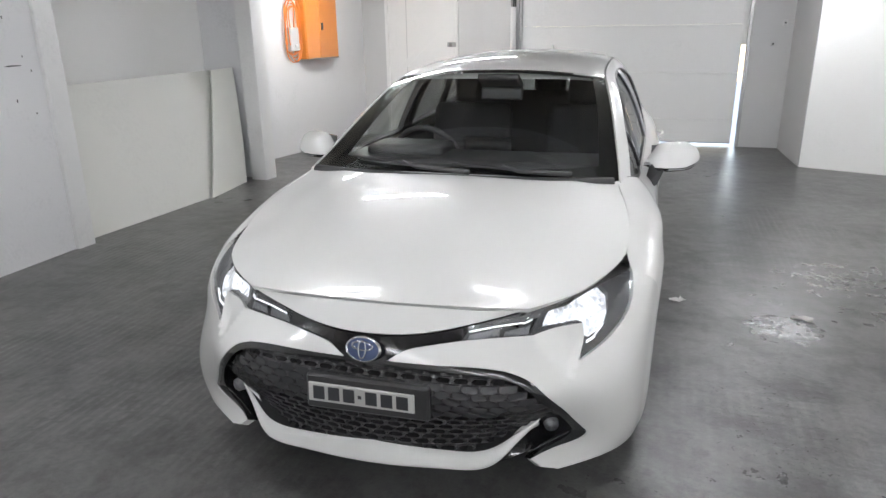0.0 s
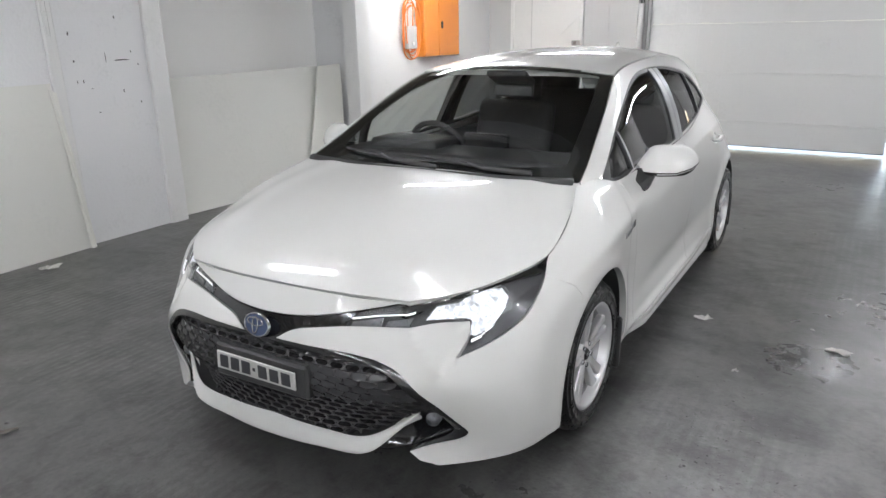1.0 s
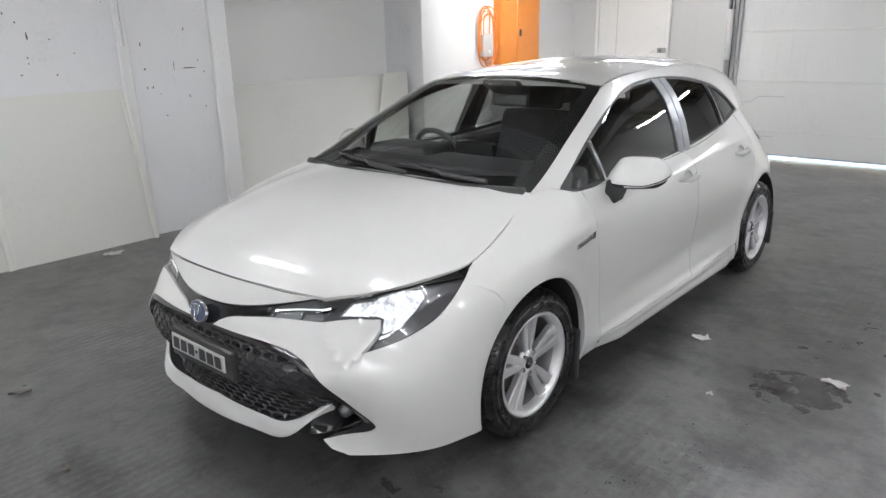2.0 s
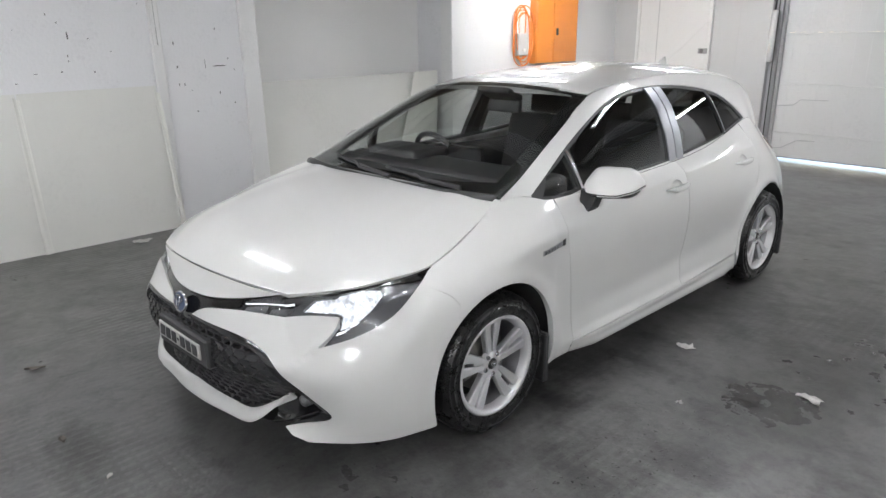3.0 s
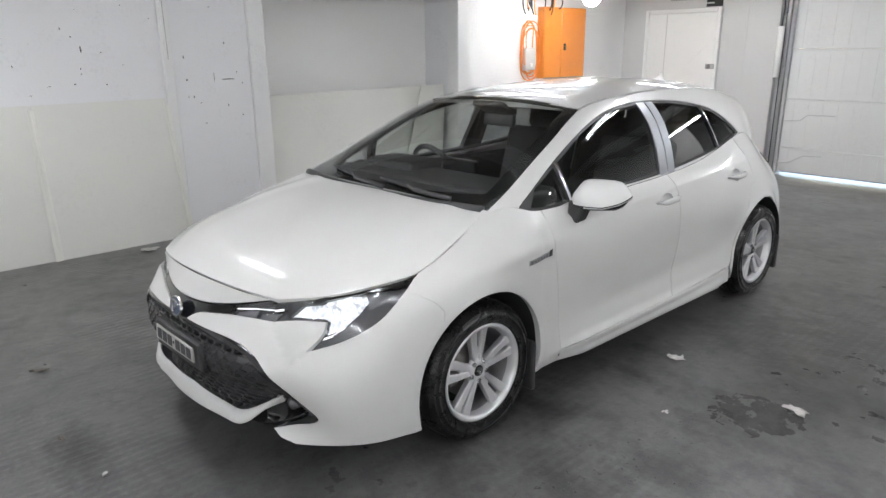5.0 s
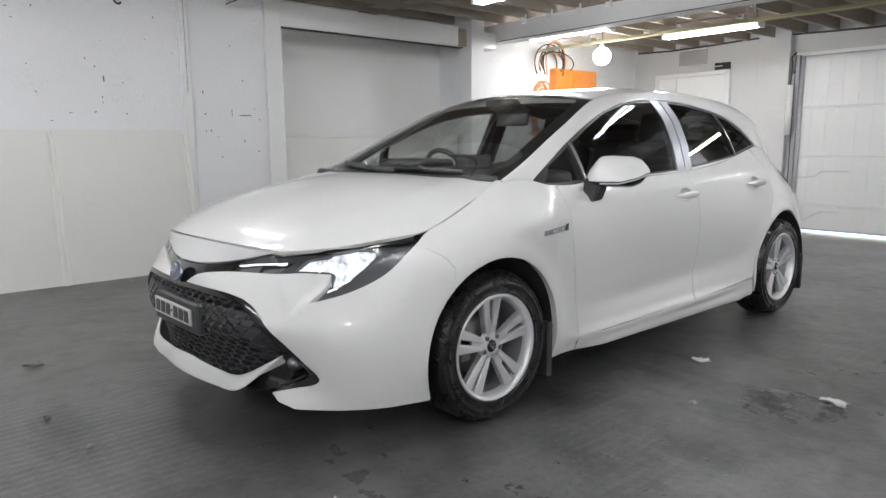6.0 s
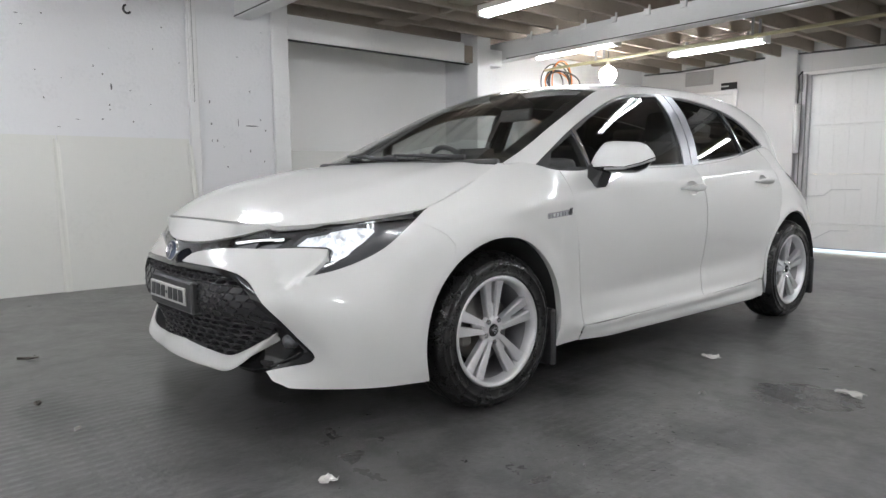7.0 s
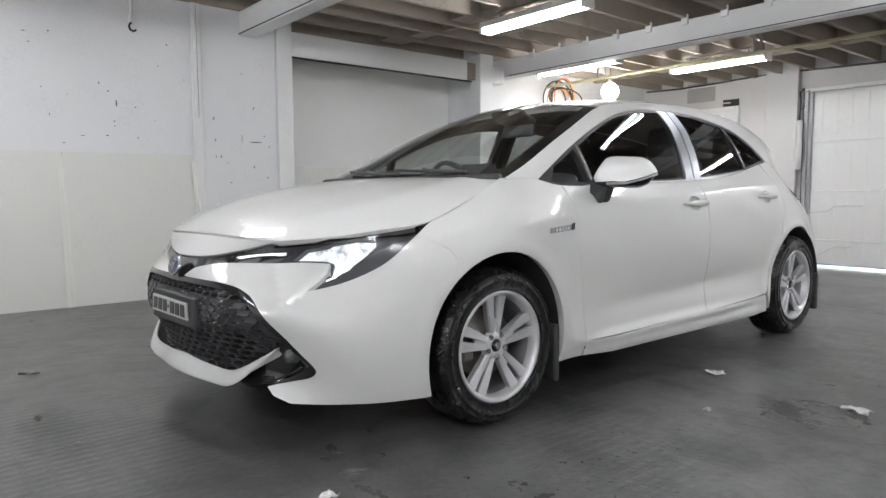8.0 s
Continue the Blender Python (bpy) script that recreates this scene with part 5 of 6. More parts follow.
skin("tailgate", shell, [(14.32, 1.6), (14.32, 4.95), (15.0, 4.95), (15.0, 1.6)], 0.1, M_PAINT, car, side=-1, depth=0.02, out=(0, 1, 0))
for s in (1, -1):
    skin("rear_bumper", shell, [(14.32, 0.02), (14.32, 1.57), (15.0, 1.57), (15.0, 0.02)], 0.1, M_PAINT, car, side=s, depth=0.02, out=(0, 1, 0))

# ---- upper body ----
roof_rail = spline([1.10, 1.25, 1.45, 1.70, 1.93, 2.10, 2.40, 2.80, 3.20, 3.42, 3.62, 3.80, 3.95, 4.20],
                   np.array([(0.705, 0.972), (0.682, 1.035), (0.645, 1.135), (0.598, 1.255), (0.548, 1.352), (0.530, 1.383), (0.520, 1.406), (0.512, 1.416), (0.498, 1.402), (0.482, 1.384), (0.456, 1.360), (0.430, 1.330), (0.408, 1.298), (0.38, 1.22)]))


def belt_rail(y):
    us = np.linspace(4.8, 14.4, 900)
    p = shell(us, np.full(900, 5.0))
    return np.interp(y, p[:, 1], p[:, 0]), np.interp(y, p[:, 1], p[:, 2])


_by = np.linspace(1.05, 4.2, 127)
_bx, _bz = belt_rail(_by)
_belt = spline(_by[::7], np.stack([_bx, _bz], 1)[::7])


def cabin_side(y, t):
    """The side of the cabin: t from the belt to the roof seam."""
    y, t = np.asarray(y, float), np.asarray(t, float)
    xb, zb = _belt(np.clip(y, 1.05, 4.2)).T
    top = roof_rail(np.clip(y, 1.10, 4.2))
    x = xb + (top[:, 0] - xb) * t
    z = zb + (top[:, 1] - zb) * t
    tall = 1 - np.exp(-(((top[:, 1] - zb) / 0.26) ** 2))
    w = 4 * t * (1 - t) * tall
    skew = np.clip(t, 0, 1) ** 3 * (1 - t) * 6 * tall
    return np.stack([x + 0.028 * w + 0.022 * skew, y, z + 0.012 * w + 0.010 * skew], 1)


def cab(pts):
    """Parameters of the cabin side at places seen from the side."""
    out = []
    for y, z in np.asarray(pts, float):
        ts = np.linspace(-0.1, 1.1, 241)
        zz = cabin_side(np.full(241, y), ts)[:, 2]
        out.append((y, float(np.interp(z, zz, ts))))
    return np.array(out)


dlo_low = curve([(1.285, 0.968), (1.34, 0.950), (1.60, 0.952), (2.2, 0.972), (2.8, 1.010), (3.20, 1.052), (3.45, 1.092), (3.535, 1.105)], 40)
dlo_top = curve([(3.535, 1.112), (3.40, 1.195), (3.24, 1.270), (3.05, 1.318), (2.75, 1.357), (2.45, 1.366), (2.20, 1.350), (2.0, 1.310), (1.75, 1.220), (1.50, 1.100), (1.285, 0.976)], 60)
dlo = np.concatenate([dlo_low, dlo_top])
dlo_uv = cab(dlo)
side_poly = np.concatenate([np.stack([np.linspace(1.12, 3.97, 70), np.full(70, 0.004)], 1), np.stack([np.linspace(3.95, 1.12, 70), np.full(70, 0.985)], 1)])
panes = {
    "quarter_light": [(1.345, 0.964), (1.50, 0.963), (1.600, 0.962), (1.563, 1.117), (1.40, 1.038)],
    "front_window": [(1.632, 0.962), (2.05, 0.975), (2.405, 0.990), (2.440, 1.20), (2.455, 1.352), (2.20, 1.337), (2.0, 1.297), (1.75, 1.207), (1.602, 1.135)],
    "rear_window": [(2.580, 1.002), (2.85, 1.023), (3.150, 1.055), (3.105, 1.20), (3.05, 1.304), (2.75, 1.343), (2.575, 1.352), (2.590, 1.20)],
    "rear_quarter_light": [(3.175, 1.060), (3.42, 1.100), (3.49, 1.112), (3.38, 1.188), (3.22, 1.262), (3.10, 1.288), (3.135, 1.19)],
}
for s in (1, -1):
    skin("cabin_frame", cabin_side, side_poly, 0.05, M_PAINT, car, holes=[dlo_uv], side=s, depth=0.02, label="white pillars and roof rail")
    skin("window_surround", cabin_side, cab(shrink(dlo, 0.001)), 0.05, M_BLACK, car, holes=[cab(p) for p in panes.values()], side=s, depth=0.03, off=-0.004, label="black window surround")
    skin("pillar_lining", cabin_side, side_poly, 0.07, M_CABIN, car, holes=[cab(shrink(dlo, 0.012))], side=s, depth=0.0, off=-0.030)
    for nm, p in panes.items():
        w = skin(nm, cabin_side, cab(shrink(dense(p, 0.03), -0.004)), 0.022, M_TINT if "rear" in nm else M_SIDE, car, side=s, depth=0.0, off=-0.010, label="dark tinted side glass")
        w.visible_shadow = False
    for y0, y1 in ((2.415, 2.492), (2.500, 2.572)):
        trim = np.concatenate([np.linspace((y0, 0.975), (y1, 0.978), 4), [(y1 + 0.022, 1.12), (y1 + 0.02, 1.25), (y1 - 0.005, 1.358)], [(y0 - 0.005, 1.358), (y0 + 0.02, 1.25), (y0 + 0.022, 1.12)]])
        skin("pillar_trim", cabin_side, cab(trim), 0.04, M_PILLAR_SILVER, car, side=s, depth=0.006, off=0.001, label="glossy silver-grey door pillar trim")
    for a, b in (((3.162, 1.055), (3.075, 1.300)), ((1.616, 0.958), (1.578, 1.132))):
        bar = np.array([(a[0] - 0.008, a[1]), (a[0] + 0.008, a[1]), (b[0] + 0.006, b[1]), (b[0] - 0.008, b[1])])
        skin("window_bar", cabin_side, cab(bar), 0.04, M_CHROME, car, side=s, depth=0.008, off=0.002)


def roof_face(s, y):
    s, y = np.asarray(s, float), np.asarray(y, float)
    k = np.abs(s)
    front = 1.86 + 0.085 * k**2
    yy = np.where(y < 2.2, front + (y - 1.86) * (2.2 - front) / (2.2 - 1.86), y)
    e = roof_rail(np.clip(yy, 1.1, 4.2))
    crown = np.interp(yy, [1.8, 2.0, 2.4, 3.0, 3.6, 4.2], [0.045, 0.046, 0.050, 0.054, 0.050, 0.045])
    return np.stack([s * e[:, 0], yy, e[:, 1] + crown * (1 - k**2.4)], 1)


skin("roof", roof_face, [(-0.994, 1.863), (0.994, 1.863), (0.994, 3.97), (-0.994, 3.97)], 0.06, M_PAINT, car, depth=0.03, out=(0, 0, 1), label="smooth pearl white roof")
skin("roof_gutter", roof_face, [(-1.0, 1.90), (1.0, 1.90), (1.0, 3.95), (-1.0, 3.95)], 0.10, M_BLACK, car, depth=0.0, off=-0.008, out=(0, 0, 1))


def screen_face(s, t):
    """The windscreen: s across, t from cowl to roof."""
    s, t = np.asarray(s, float), np.asarray(t, float)
    k = np.abs(s)
    y0, y1 = 1.04 + 0.09 * k**2.2, 1.875 + 0.085 * k**2
    side = roof_rail(np.clip(1.13 + (1.955 - 1.13) * t, 1.1, 2.0))
    zc = 0.975 + (1.398 - 0.975) * t + 0.030 * 4 * t * (1 - t)
    x = s * (side[:, 0] - 0.004)
    yy = y0 + (y1 - y0) * t
    zz = zc + (side[:, 1] - 0.002 - zc) * k**2.2
    return np.stack([x, yy, zz], 1)


ws = skin("windscreen", screen_face, [(-1, 0), (1, 0), (1, 1), (-1, 1)], 0.05, M_WS, car, depth=0.0, out=(0, -1, 1), label="clear windscreen with a dark border")
ws.visible_shadow = False
band_in = np.concatenate([curve([(-0.83, 0.13), (-0.6, 0.085), (0, 0.075), (0.6, 0.085), (0.88, 0.12)], 20), curve([(0.895, 0.5), (0.89, 0.93)], 8), curve([(0.86, 0.945), (0, 0.955), (-0.86, 0.945)], 16), curve([(-0.84, 0.93), (-0.84, 0.5)], 8)])
skin("windscreen_border", screen_face, [(-1, 0), (1, 0), (1, 1), (-1, 1)], 0.05, M_BLACK_GLOSS, car, holes=[band_in], depth=0.0, off=-0.004, out=(0, -1, 1))


def hatch_face(s, t):
    s, t = np.asarray(s, float), np.asarray(t, float)
    k = np.abs(s)
    a = roof_face(s, np.full(len(s), 3.97))
    u = 15 - 0.7 * k
    b = shell(np.where(s >= 0, u, -u), np.full(len(s), 4.95))
    p = a + (b - a) * t[:, None]
    p[:, 1] += 0.02 * 4 * t * (1 - t)
    return p


skin("rear_screen", hatch_face, [(-0.98, 0.02), (0.98, 0.02), (0.98, 0.98), (-0.98, 0.98)], 0.06, M_TINT, car, depth=0.01, out=(0, 1, 0.5))

# cowl and wipers
bm = bmesh.new()
cow = screen_face(np.linspace(-0.97, 0.97, 30), np.full(30, 0.015))
add_tube(bm, [tuple(p + np.array((0, -0.022, -0.012))) for p in cow], 0.022, 8)
part("cowl", bm, M_BLACK, car, smooth=True)
for a, b, c in ((0.62, -0.05, 0.045), (-0.02, -0.72, 0.06)):
    pts = screen_face(np.linspace(a, b, 14), np.linspace(0.035, 0.035 + c, 14)) + np.array((0, -0.008, 0.012))
    bm = tube_bm([tuple(p) for p in pts], 0.007, 6)
    arm = screen_face(np.array([a + 0.10, (a + b) / 2 + 0.1, (a + b) / 2]), np.array([0.01, 0.03, 0.035 + c / 2])) + np.array((0, -0.014, 0.024))
    add_tube(bm, [tuple(p) for p in arm], [0.012, 0.009, 0.006], 8)
    part("wiper", bm, M_BLACK, car, "black windscreen wiper", smooth=True)


# ---- wheels ----
def wheel(name, y, s):
    w = put(name, mesh_of("tyre_carcass", *lathe([(0.222, 0.010), (0.2245, 0.021), (0.2265, 0.0262), (0.229, 0.0275), (0.2305, 0.0255), (0.250, 0.0295), (0.262, 0.0300), (0.2635, 0.0315), (0.266, 0.0312), (0.2675, 0.0290), (0.284, 0.024), (0.2855, 0.0252), (0.288, 0.0240), (0.2893, 0.0212), (0.300, 0.012), (0.309, -0.004), (0.313, -0.018), (0.316, -0.05), (0.316, -0.13), (0.310, -0.165), (0.29, -0.185), (0.22, -0.19), (0.21, -0.18)], 72), M_RUBBER), car,
            "black tyre on a silver five-spoke alloy rim")
    w.matrix_basis = pose(s * 0.835, y, HUB_Z, 0, 0, 0) if s > 0 else pose(s * 0.835, y, HUB_Z, 0, 0, 180)
    # tread grooves
    for x in (-0.045, -0.078, -0.112, -0.142):
        v, f = lathe([(0.3175, x - 0.004), (0.3180, x), (0.3175, x + 0.004)], 48)
        put("tread_groove", mesh_of("tread_groove", v, f, M_UNDER), w)
    rim = put("rim", mesh_of("rim", *lathe([(0.194, -0.020), (0.200, 0.004), (0.204, 0.015), (0.208, 0.021), (0.216, 0.0235), (0.221, 0.0225), (0.2235, 0.018), (0.221, 0.004)], 72), M_ALLOY), w, "silver alloy rim")
    put("rim_barrel", mesh_of("rim_barrel", *lathe([(0.200, -0.010), (0.190, -0.05), (0.186, -0.12), (0.198, -0.17)], 48), M_ALLOY_IN), rim)
    put("brake_disc", mesh_of("brake_disc", *lathe([(0.005, -0.065), (0.065, -0.065), (0.07, -0.075), (0.138, -0.075), (0.138, -0.095), (0.01, -0.095)], 48), M_DISC), w, "brake disc")
    part("brake_caliper", box_bm((-0.105, -0.14, -0.06), (-0.05, -0.075, 0.075), 0.012), M_DISC, w)
    put("wheel_backing", mesh_of("wheel_backing", *lathe([(0.004, -0.14), (0.19, -0.14), (0.195, -0.16)], 32), M_UNDER), w)
    for k in range(5):
        spoke_bm = bmesh.new()
        for j in (-1, 1):
            pr = []
            for r, off, wd, dx in ((0.030, 0.011, 0.010, -0.016), (0.075, 0.0180, 0.0125, -0.010), (0.13, 0.0250, 0.0175, -0.006), (0.175, 0.0305, 0.0210, -0.003), (0.207, 0.0345, 0.0245, 0.002)):
                pr.append([(dx - 0.026, j * off - wd, r), (dx - 0.003, j * off - wd, r), (dx + 0.004, j * off - wd * 0.78, r), (dx + 0.001, j * off + wd * 0.78, r), (dx - 0.003, j * off + wd, r), (dx - 0.026, j * off + wd, r)])
            rings = [[spoke_bm.verts.new(q) for q in ringp] for ringp in pr]
            for a, b in zip(rings, rings[1:]):
                for i in range(6):
                    spoke_bm.faces.new((a[i], a[(i + 1) % 6], b[(i + 1) % 6], b[i]))
            spoke_bm.faces.new(rings[0])
            spoke_bm.faces.new(rings[-1][::-1])
        # web between the two bars, set back
        add_box(spoke_bm, (-0.030, -0.020, 0.05), (-0.016, 0.020, 0.110), 0.002)
        bmesh.ops.recalc_face_normals(spoke_bm, faces=spoke_bm.faces[:])
        sp = part("spoke", spoke_bm, M_ALLOY, rim)
        sp.matrix_basis = pose(0, 0, 0, 72 * k + 2)
    put("hub", mesh_of("hub", *lathe([(0.062, -0.028), (0.058, -0.012), (0.031, -0.007), (0.0265, -0.008), (0.0255, -0.014)], 40), M_ALLOY), rim)
    cap = put("hub_cap", mesh_of("hub_cap", *lathe([(0.0005, -0.001), (0.019, -0.002), (0.0245, -0.006), (0.026, -0.014)], 32), M_BLACK_GLOSS), rim, "dark centre cap with a silver mark")
    bm = bmesh.new()
    for wy, hz, cz in ((0.015, 0.006, 0.005), (0.006, 0.012, 0.0)):
        add_tube(bm, [(-0.001, wy * math.cos(a), cz + hz * math.sin(a)) for a in [2 * math.pi * k / 16 for k in range(17)]], 0.0014, 5, cap=False)
    part("cap_mark", bm, M_CHROME, cap)
    for k in range(5):
        a = radians(72 * k + 38 + 90)
        v, f = lathe([(0.0005, -0.001), (0.009, -0.001), (0.0115, -0.004), (0.012, -0.02)], 6)
        n = put("wheel_nut", mesh_of("wheel_nut", v, f, M_CHROME, False), rim)
        n.matrix_basis = pose(0, 0.046 * math.cos(a), 0.046 * math.sin(a))
    return w


for y in (HUB_F, HUB_R):
    for s in (1, -1):
        wheel("wheel", y, s)
        # liner inside the arch
        v, f = [], []
        for k in range(25):
            a = math.pi * (-0.13 + 1.26 * k / 24)
            for x in (0.845, 0.55):
                v.append((s * x, y + 0.366 * math.cos(a), HUB_Z + 0.008 + 0.366 * math.sin(a)))
        b = len(v)
        for k in range(25):
            a = math.pi * (-0.13 + 1.26 * k / 24)
            v.append((s * 0.55, y + 0.02 * math.cos(a), HUB_Z + 0.02 * math.sin(a)))
        f = [(2 * k, 2 * k + 1, 2 * k + 3, 2 * k + 2) for k in range(24)] + [(2 * k + 1, b + k, b + k + 1, 2 * k + 3) for k in range(24)]
        put("arch_liner", mesh_of("arch_liner", v, f, M_UNDER), car)
        yb = y + (0.328 if y == HUB_F else 0.350)
        flap = box_bm((0.70, yb - 0.022, 0.115), (0.868 if y == HUB_F else 0.856, yb + 0.010, 0.36), 0.008)
        if s < 0:
            flap.transform(Matrix.Diagonal((-1, 1, 1, 1)))
            bmesh.ops.reverse_faces(flap, faces=flap.faces[:])
        part("mud_flap", flap, M_BLACK, car, "black mud flap")

# underside
part("undertray", box_bm((-0.50, 0.13, 0.245), (0.50, 0.66, 0.262), 0.004), M_UNDER, car)
part("underbody", box_bm((-0.70, 0.62, 0.20), (0.70, 4.10, 0.30), 0.03), M_UNDER, car)


# ---- mirrors, handles, badges ----
def door_mirror(s):
    m = pose(0.915, 1.655, 1.012, 0, 0, 38)
    xs = 0.137 * np.sin(np.linspace(-math.pi / 2, math.pi / 2, 25))
    top = np.interp(xs, [-0.137, -0.125, -0.09, -0.075, -0.04, 0.065, 0.10, 0.125, 0.137], [-0.030, 0.0, 0.049, 0.059, 0.063, 0.058, 0.044, 0.016, -0.006])
    rim = np.interp(xs, [-0.137, 0, 0.075, 0.11, 0.137], [-0.050, -0.050, -0.032, -0.018, -0.009])
    low = np.interp(xs, [-0.137, -0.10, -0.06, 0.06, 0.1, 0.137], [-0.054, -0.072, -0.079, -0.080, -0.062, -0.012])
    deep = 0.094 * (1 - np.abs(xs / 0.139) ** 2.6) ** 0.6

    def hull(a, b, grow, e, x0=-1.0):
        v, f, n = [], [], 15
        keep = [i for i in range(len(xs)) if xs[i] >= x0]
        for i in keep:
            for k in range(n):
                c = math.cos(math.pi * k / (n - 1))
                yy = -deep[i] * grow if c < 0 else 0.045
                q = m @ Vector((xs[i], yy * abs(c) ** 0.9, a[i] + (b[i] - a[i]) * (1 - abs(c) ** e) ** 0.62))
                v.append((s * q.x, q.y, q.z))
        for i in range(len(keep) - 1):
            for k in range(n - 1):
                q = (i * n + k, i * n + k + 1, (i + 1) * n + k + 1, (i + 1) * n + k)
                f.append(q if (s > 0) == (b[5] > a[5]) else q[::-1])
        return v, f

    mir = put("door_mirror", mesh_of("door_mirror", *hull(rim, top, 1.0, 2.2), M_PAINT), car, "white door mirror with a black base")
    put("mirror_base", mesh_of("mirror_base", *hull(rim - 0.002, low, 0.94, 2.6), M_BLACK_GLOSS), mir)
    put("mirror_strip", mesh_of("mirror_strip", *hull(rim - 0.004, rim - 0.015, 1.03, 8.0, -0.085), M_SIGNAL), mir)
    bm = bmesh.new()
    lo = [(0.790, 1.555, 0.862), (0.850, 1.566, 0.868), (0.846, 1.640, 0.872), (0.790, 1.650, 0.865)]
    hi = [(0.810, 1.540, 0.975), (0.890, 1.575, 0.975), (0.885, 1.645, 0.975), (0.812, 1.640, 0.975)]
    a, b = [bm.verts.new((s * x, y, z)) for x, y, z in lo], [bm.verts.new((s * x, y, z)) for x, y, z in hi]
    for k in range(4):
        bm.faces.new((a[k], a[(k + 1) % 4], b[(k + 1) % 4], b[k]))
    bm.faces.new(a[::-1])
    bm.faces.new(b)
    bmesh.ops.recalc_face_normals(bm, faces=bm.faces[:])
    bmesh.ops.bevel(bm, geom=bm.edges[:], offset=0.006, segments=2, affect="EDGES")
    part("mirror_foot", bm, M_BLACK, mir)
    g = m @ pose(0, 0.052, 0.005)
    bm = box_bm((-0.090, -0.002, -0.040), (0.095, 0.002, 0.036), 0.001, g)
    if s < 0:
        bm.transform(Matrix.Diagonal((-1, 1, 1, 1)))
        bmesh.ops.reverse_faces(bm, faces=bm.faces[:])
    part("mirror_glass", bm, M_CHROME, mir)


for s in (1, -1):
    door_mirror(s)
    for y, z in HANDLES:
        ys = np.linspace(y - 0.115, y + 0.115, 11)
        p = side_face(ys, np.full(11, z) + 0.010 * (np.linspace(-1, 1, 11)) * 0.3)
        bulge = 0.034 * (1 - np.linspace(-1, 1, 11) ** 4) + 0.001
        pts = [(s * (q[0] + b), q[1], q[2]) for q, b in zip(p, bulge)]
        bm = bmesh.new()
        rings = []
        for i, q in enumerate(pts):
            h = 0.018 * max(0.25, 1 - abs(i / 5 - 1) ** 3)
            rings.append([bm.verts.new((q[0] + s * 0.010 * math.cos(a), q[1], q[2] + h * math.sin(a))) for a in [2 * math.pi * k / 12 for k in range(12)]])
        for a, b in zip(rings, rings[1:]):
            for k in range(12):
                bm.faces.new((a[k], a[(k + 1) % 12], b[(k + 1) % 12], b[k]))
        bm.faces.new(rings[0])
        bm.faces.new(rings[-1])
        bmesh.ops.recalc_face_normals(bm, faces=bm.faces[:])
        part("door_handle", bm, M_PAINT, car, "white pull handle", smooth=True)

        def dish_face(a, b, y=y, z=z):
            p = side_face(a, b)
            p[:, 0] -= 0.024 * np.clip(1 - ((a - y) / 0.062) ** 2 - ((b - z) / 0.038) ** 2, 0, 1) ** 0.7
            return p

        skin("handle_cup", dish_face, cup(y, z, 1.0), 0.010, M_PAINT, car, side=s, depth=0.0)
    # side badge as a plain bar, letters too small to read
    b = [(1.196, 0.748), (1.372, 0.757), (1.372, 0.781), (1.196, 0.770)]
    sb = skin("side_badge", side_face, b, 0.02, M_ALLOY_IN, car, side=s, depth=0.002, off=0.002, label="small chrome lettered side badge")
    for k in range(6):
        y, zz = 1.204 + k * 0.0235, k * 0.0012
        skin("badge_bar", side_face, [(y, 0.752 + zz), (y + 0.015, 0.753 + zz), (y + 0.015, 0.768 + zz), (y, 0.767 + zz)], 0.01, M_CHROME, sb, side=s, depth=0.002, off=0.0045)
    skin("badge_bar", side_face, [(1.347, 0.757), (1.368, 0.758), (1.372, 0.788), (1.353, 0.784)], 0.01, M_BLACK, sb, side=s, depth=0.002, off=0.005)
# roof aerial fin
v, f = [], []
for k in range(9):
    t = k / 8
    for w, z in ((-0.022, 0), (-0.006, 1), (0.006, 1), (0.022, 0)):
        v.append((w * (0.25 + 0.75 * t), 3.48 + 0.16 * t, 1.424 - 0.010 * t + z * 0.065 * t**1.3))
f = [(4 * k + j, 4 * k + j + 1, 4 * k + j + 5, 4 * k + j + 4) for k in range(8) for j in range(3)] + [(32, 33, 34, 35)]
put("roof_aerial", mesh_of("roof_aerial", v, [q[::-1] for q in f], M_PAINT), car, "white shark-fin roof aerial")

# ---- cabin inside ----
bm = bmesh.new()
add_box(bm, (-0.67, 1.30, 0.60), (0.67, 1.66, 1.005), 0.05, None, 3)
add_box(bm, (-0.60, 1.16, 0.80), (0.60, 1.45, 0.985), 0.03, None, 2)
add_box(bm, (-0.56, 1.42, 0.90), (-0.18, 1.67, 1.048), 0.035, None, 3)
part("dashboard", bm, M_CABIN, car, "dark dashboard", smooth=True)
part("centre_screen", box_bm((-0.12, 1.60, 0.93), (0.12, 1.64, 1.072), 0.008), M_BLACK_GLOSS, car, "black centre display screen")
part("cabin_tub", box_bm((-0.72, 1.25, 0.30), (0.72, 3.9, 0.55), 0.02), M_UNDER, car)
for s in (1, -1):
    part("door_lining", box_bm((s * 0.735 - 0.03, 1.45, 0.45), (s * 0.735 + 0.03, 3.3, 0.93), 0.02), M_CABIN, car)
wheel_rim = tube_bm([(0.185 * math.cos(a), 0, 0.185 * math.sin(a)) for a in [2 * math.pi * k / 40 for k in range(41)]], 0.016, 8)
add_box(wheel_rim, (-0.06, 0.0, -0.05), (0.06, 0.05, 0.05), 0.02)
add_box(wheel_rim, (-0.17, 0.0, -0.02), (0.17, 0.02, 0.02), 0.006)
steer = part("steering_wheel", wheel_rim, M_CABIN, car, "black steering wheel", smooth=True)
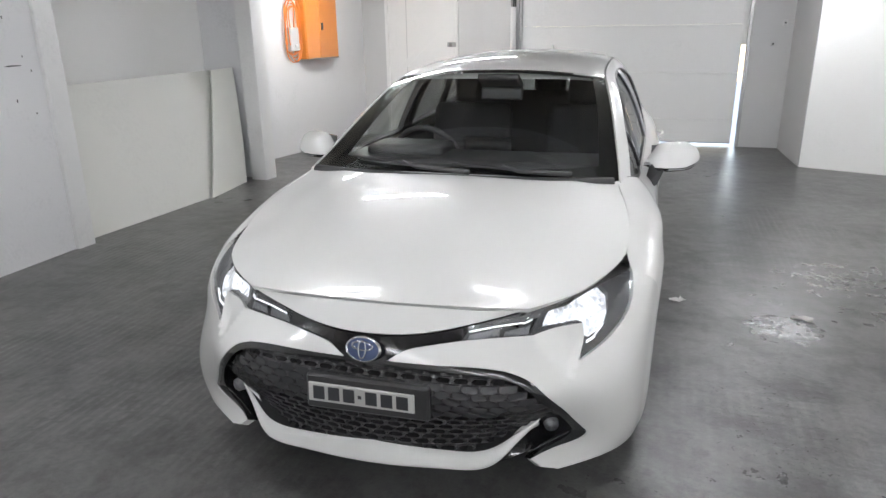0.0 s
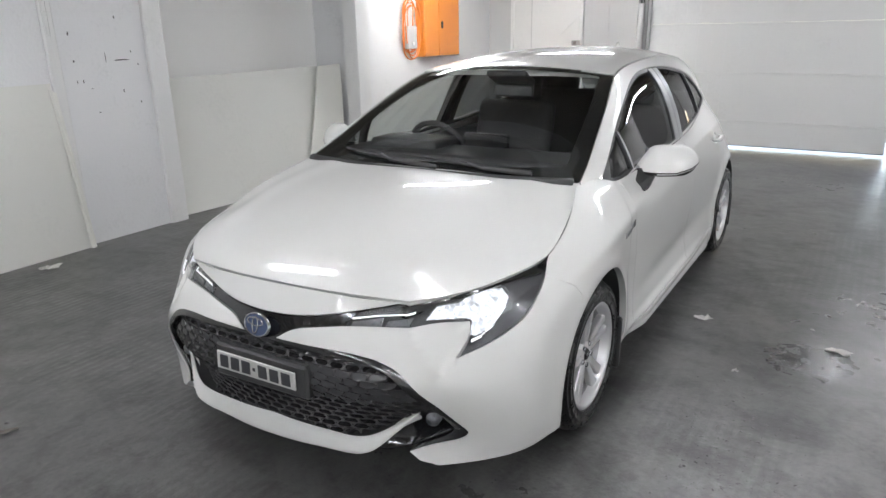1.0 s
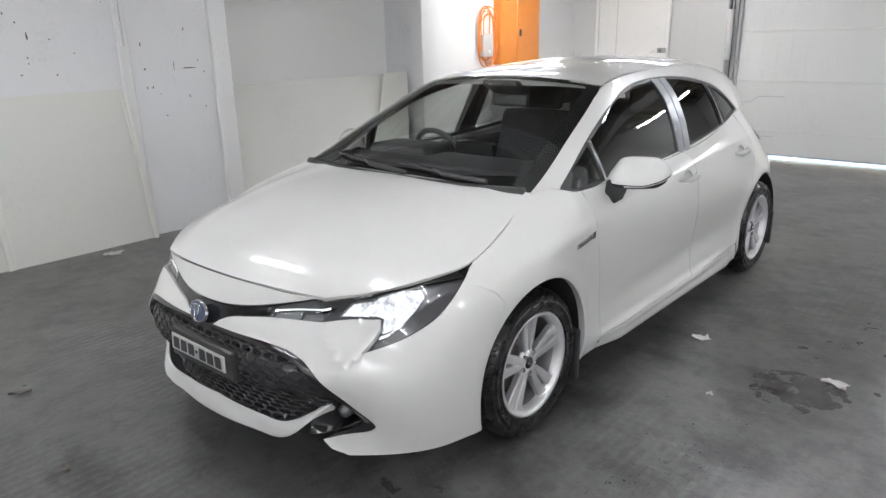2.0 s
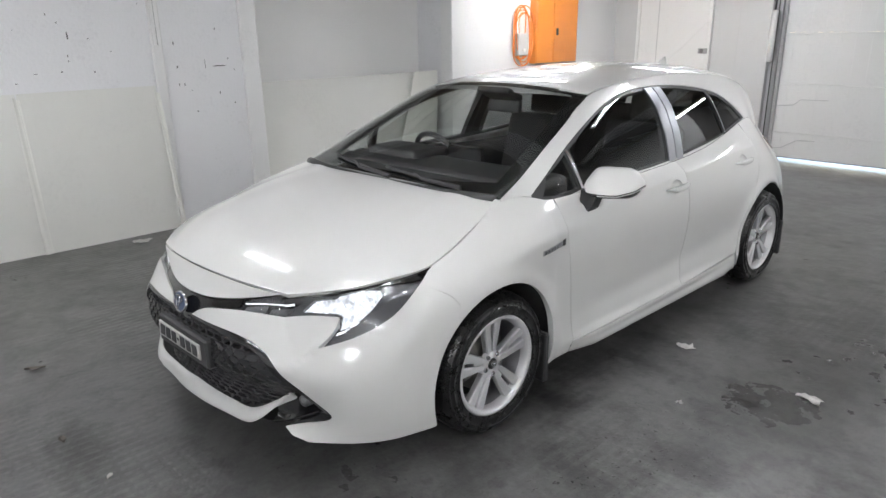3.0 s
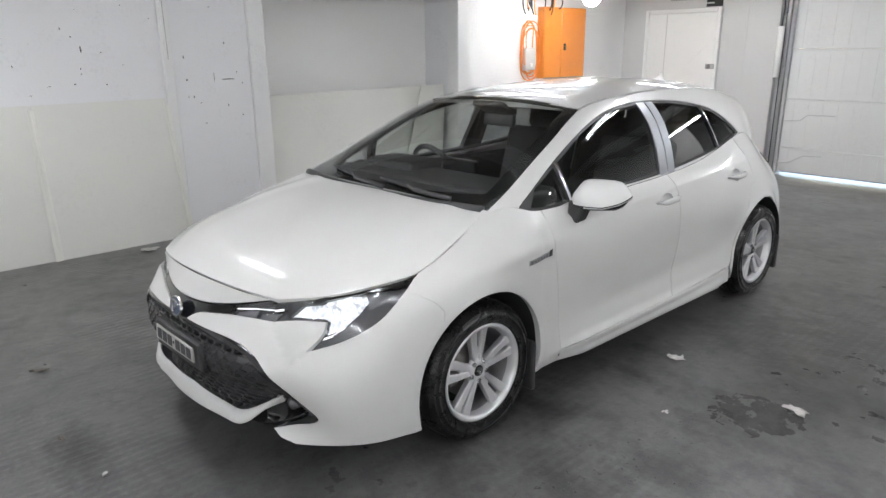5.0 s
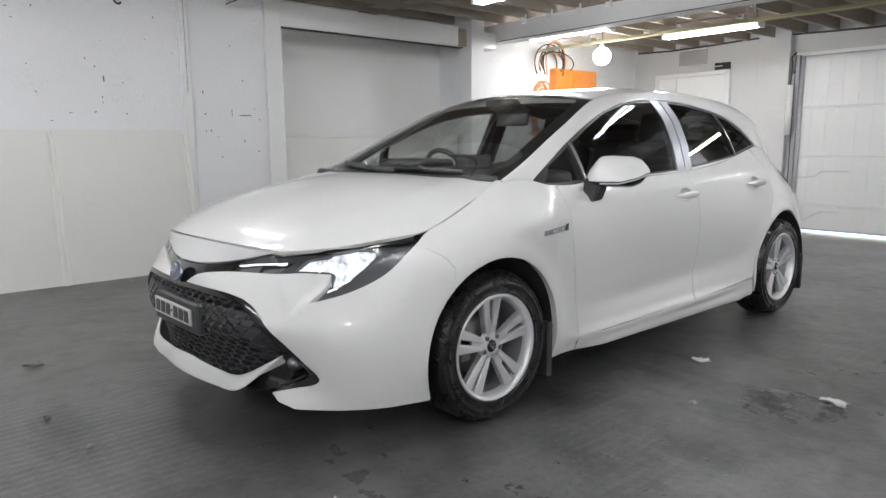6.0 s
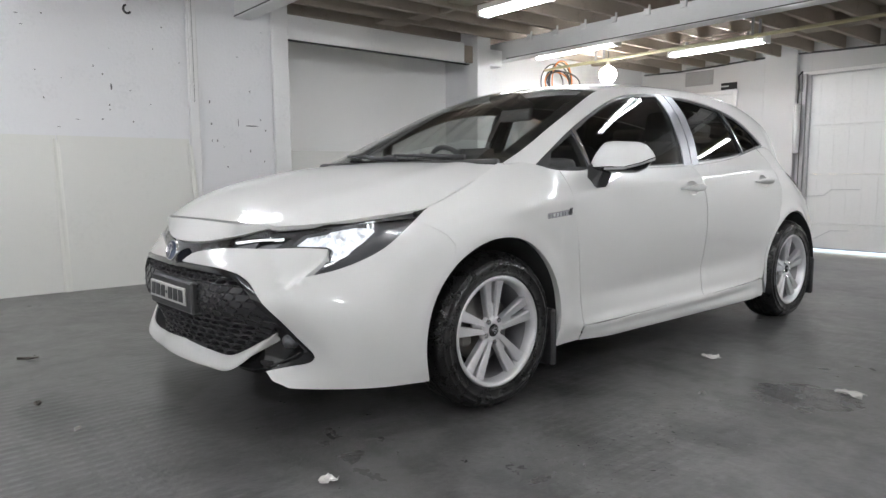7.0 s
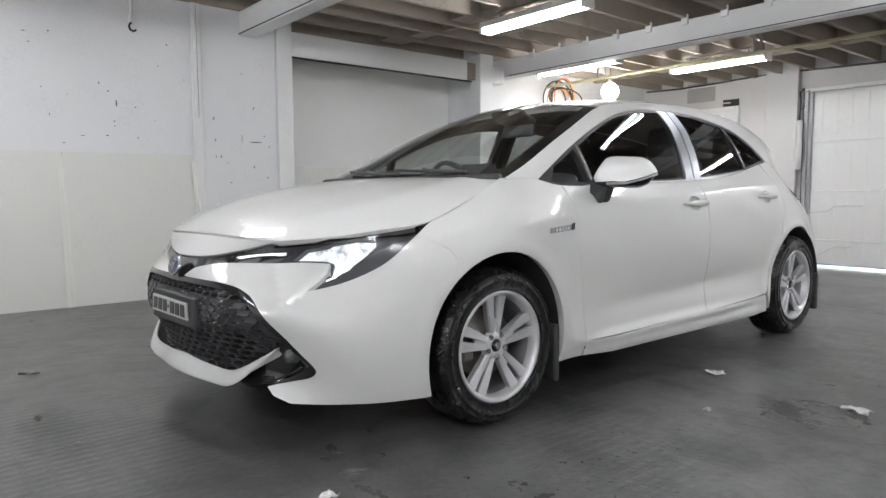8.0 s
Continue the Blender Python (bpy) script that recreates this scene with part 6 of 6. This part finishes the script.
steer.matrix_basis = pose(-0.37, 1.80, 0.925, 24)


def seat(name, x, y, w, top):
    bm = bmesh.new()
    add_box(bm, (x - w / 2, y, 0.50), (x + w / 2, y + 0.52, 0.66), 0.06, None, 3)
    s = part(name, bm, M_SEAT, car, "black fabric seat", smooth=True)
    part("backrest", box_bm((-w / 2, -0.07, 0), (w / 2, 0.07, top), 0.06, pose(x, y + 0.50, 0.60, -16), 3), M_SEAT, s, smooth=True)
    return s


for x in (-0.37, 0.37):
    st = seat("front_seat", x, 2.16, 0.50, 0.54)
    part("headrest", box_bm((-0.13, -0.05, 0), (0.13, 0.05, 0.19), 0.045, pose(x, 2.84, 1.12, -12), 3), M_SEAT, st, smooth=True)
    bm = bmesh.new()
    for d in (-0.05, 0.05):
        add_tube(bm, [(x + d, 2.80, 1.06), (x + d, 2.84, 1.16)], 0.007, 8)
    part("headrest_post", bm, M_CHROME, st)
rs = seat("rear_seat", 0, 2.95, 1.15, 0.56)
for x in (-0.38, 0, 0.38):
    part("headrest", box_bm((-0.12, -0.045, 0), (0.12, 0.045, 0.14), 0.04, pose(x, 3.60, 1.13, -10), 3), M_SEAT, rs, smooth=True)
bm = box_bm((-0.11, -0.012, -0.035), (0.11, 0.018, 0.035), 0.012, pose(0, 1.93, 1.265, -8), 2)
add_box(bm, (-0.11, -0.10, -0.012), (0.11, 0.04, 0.022), 0.012, pose(0, 1.915, 1.318, -24), 2)
add_box(bm, (-0.02, -0.01, 0), (0.02, 0.01, 0.06), 0.004, pose(0, 1.94, 1.28))
part("cabin_mirror", bm, M_BLACK, car, "black inside mirror and camera housing", smooth=True)
skin("headlining", roof_face, [(-0.96, 1.93), (0.96, 1.93), (0.96, 3.9), (-0.96, 3.9)], 0.12, M_CABIN, car, depth=0.0, off=-0.035, out=(0, 0, 1))

# the same slight skew for the parts that were not cut from the body surfaces
def settle_flat(q):
    a, b = settle((-0.20, q[1], q[2])), settle((0.20, q[1], q[2]))
    t = (q[0] + 0.20) / 0.40
    return [u + (v - u) * t for u, v in zip(a, b)]


for ob in car.children_recursive:
    if ob.matrix_basis != Matrix.Identity(4):
        if ob.parent == car:
            ob.location = settle(ob.location)
    elif ob.parent.matrix_basis == Matrix.Identity(4) and "settled" not in ob.data:
        for v in ob.data.vertices:
            v.co = settle_flat(v.co) if "plate" in ob.name else settle(v.co)
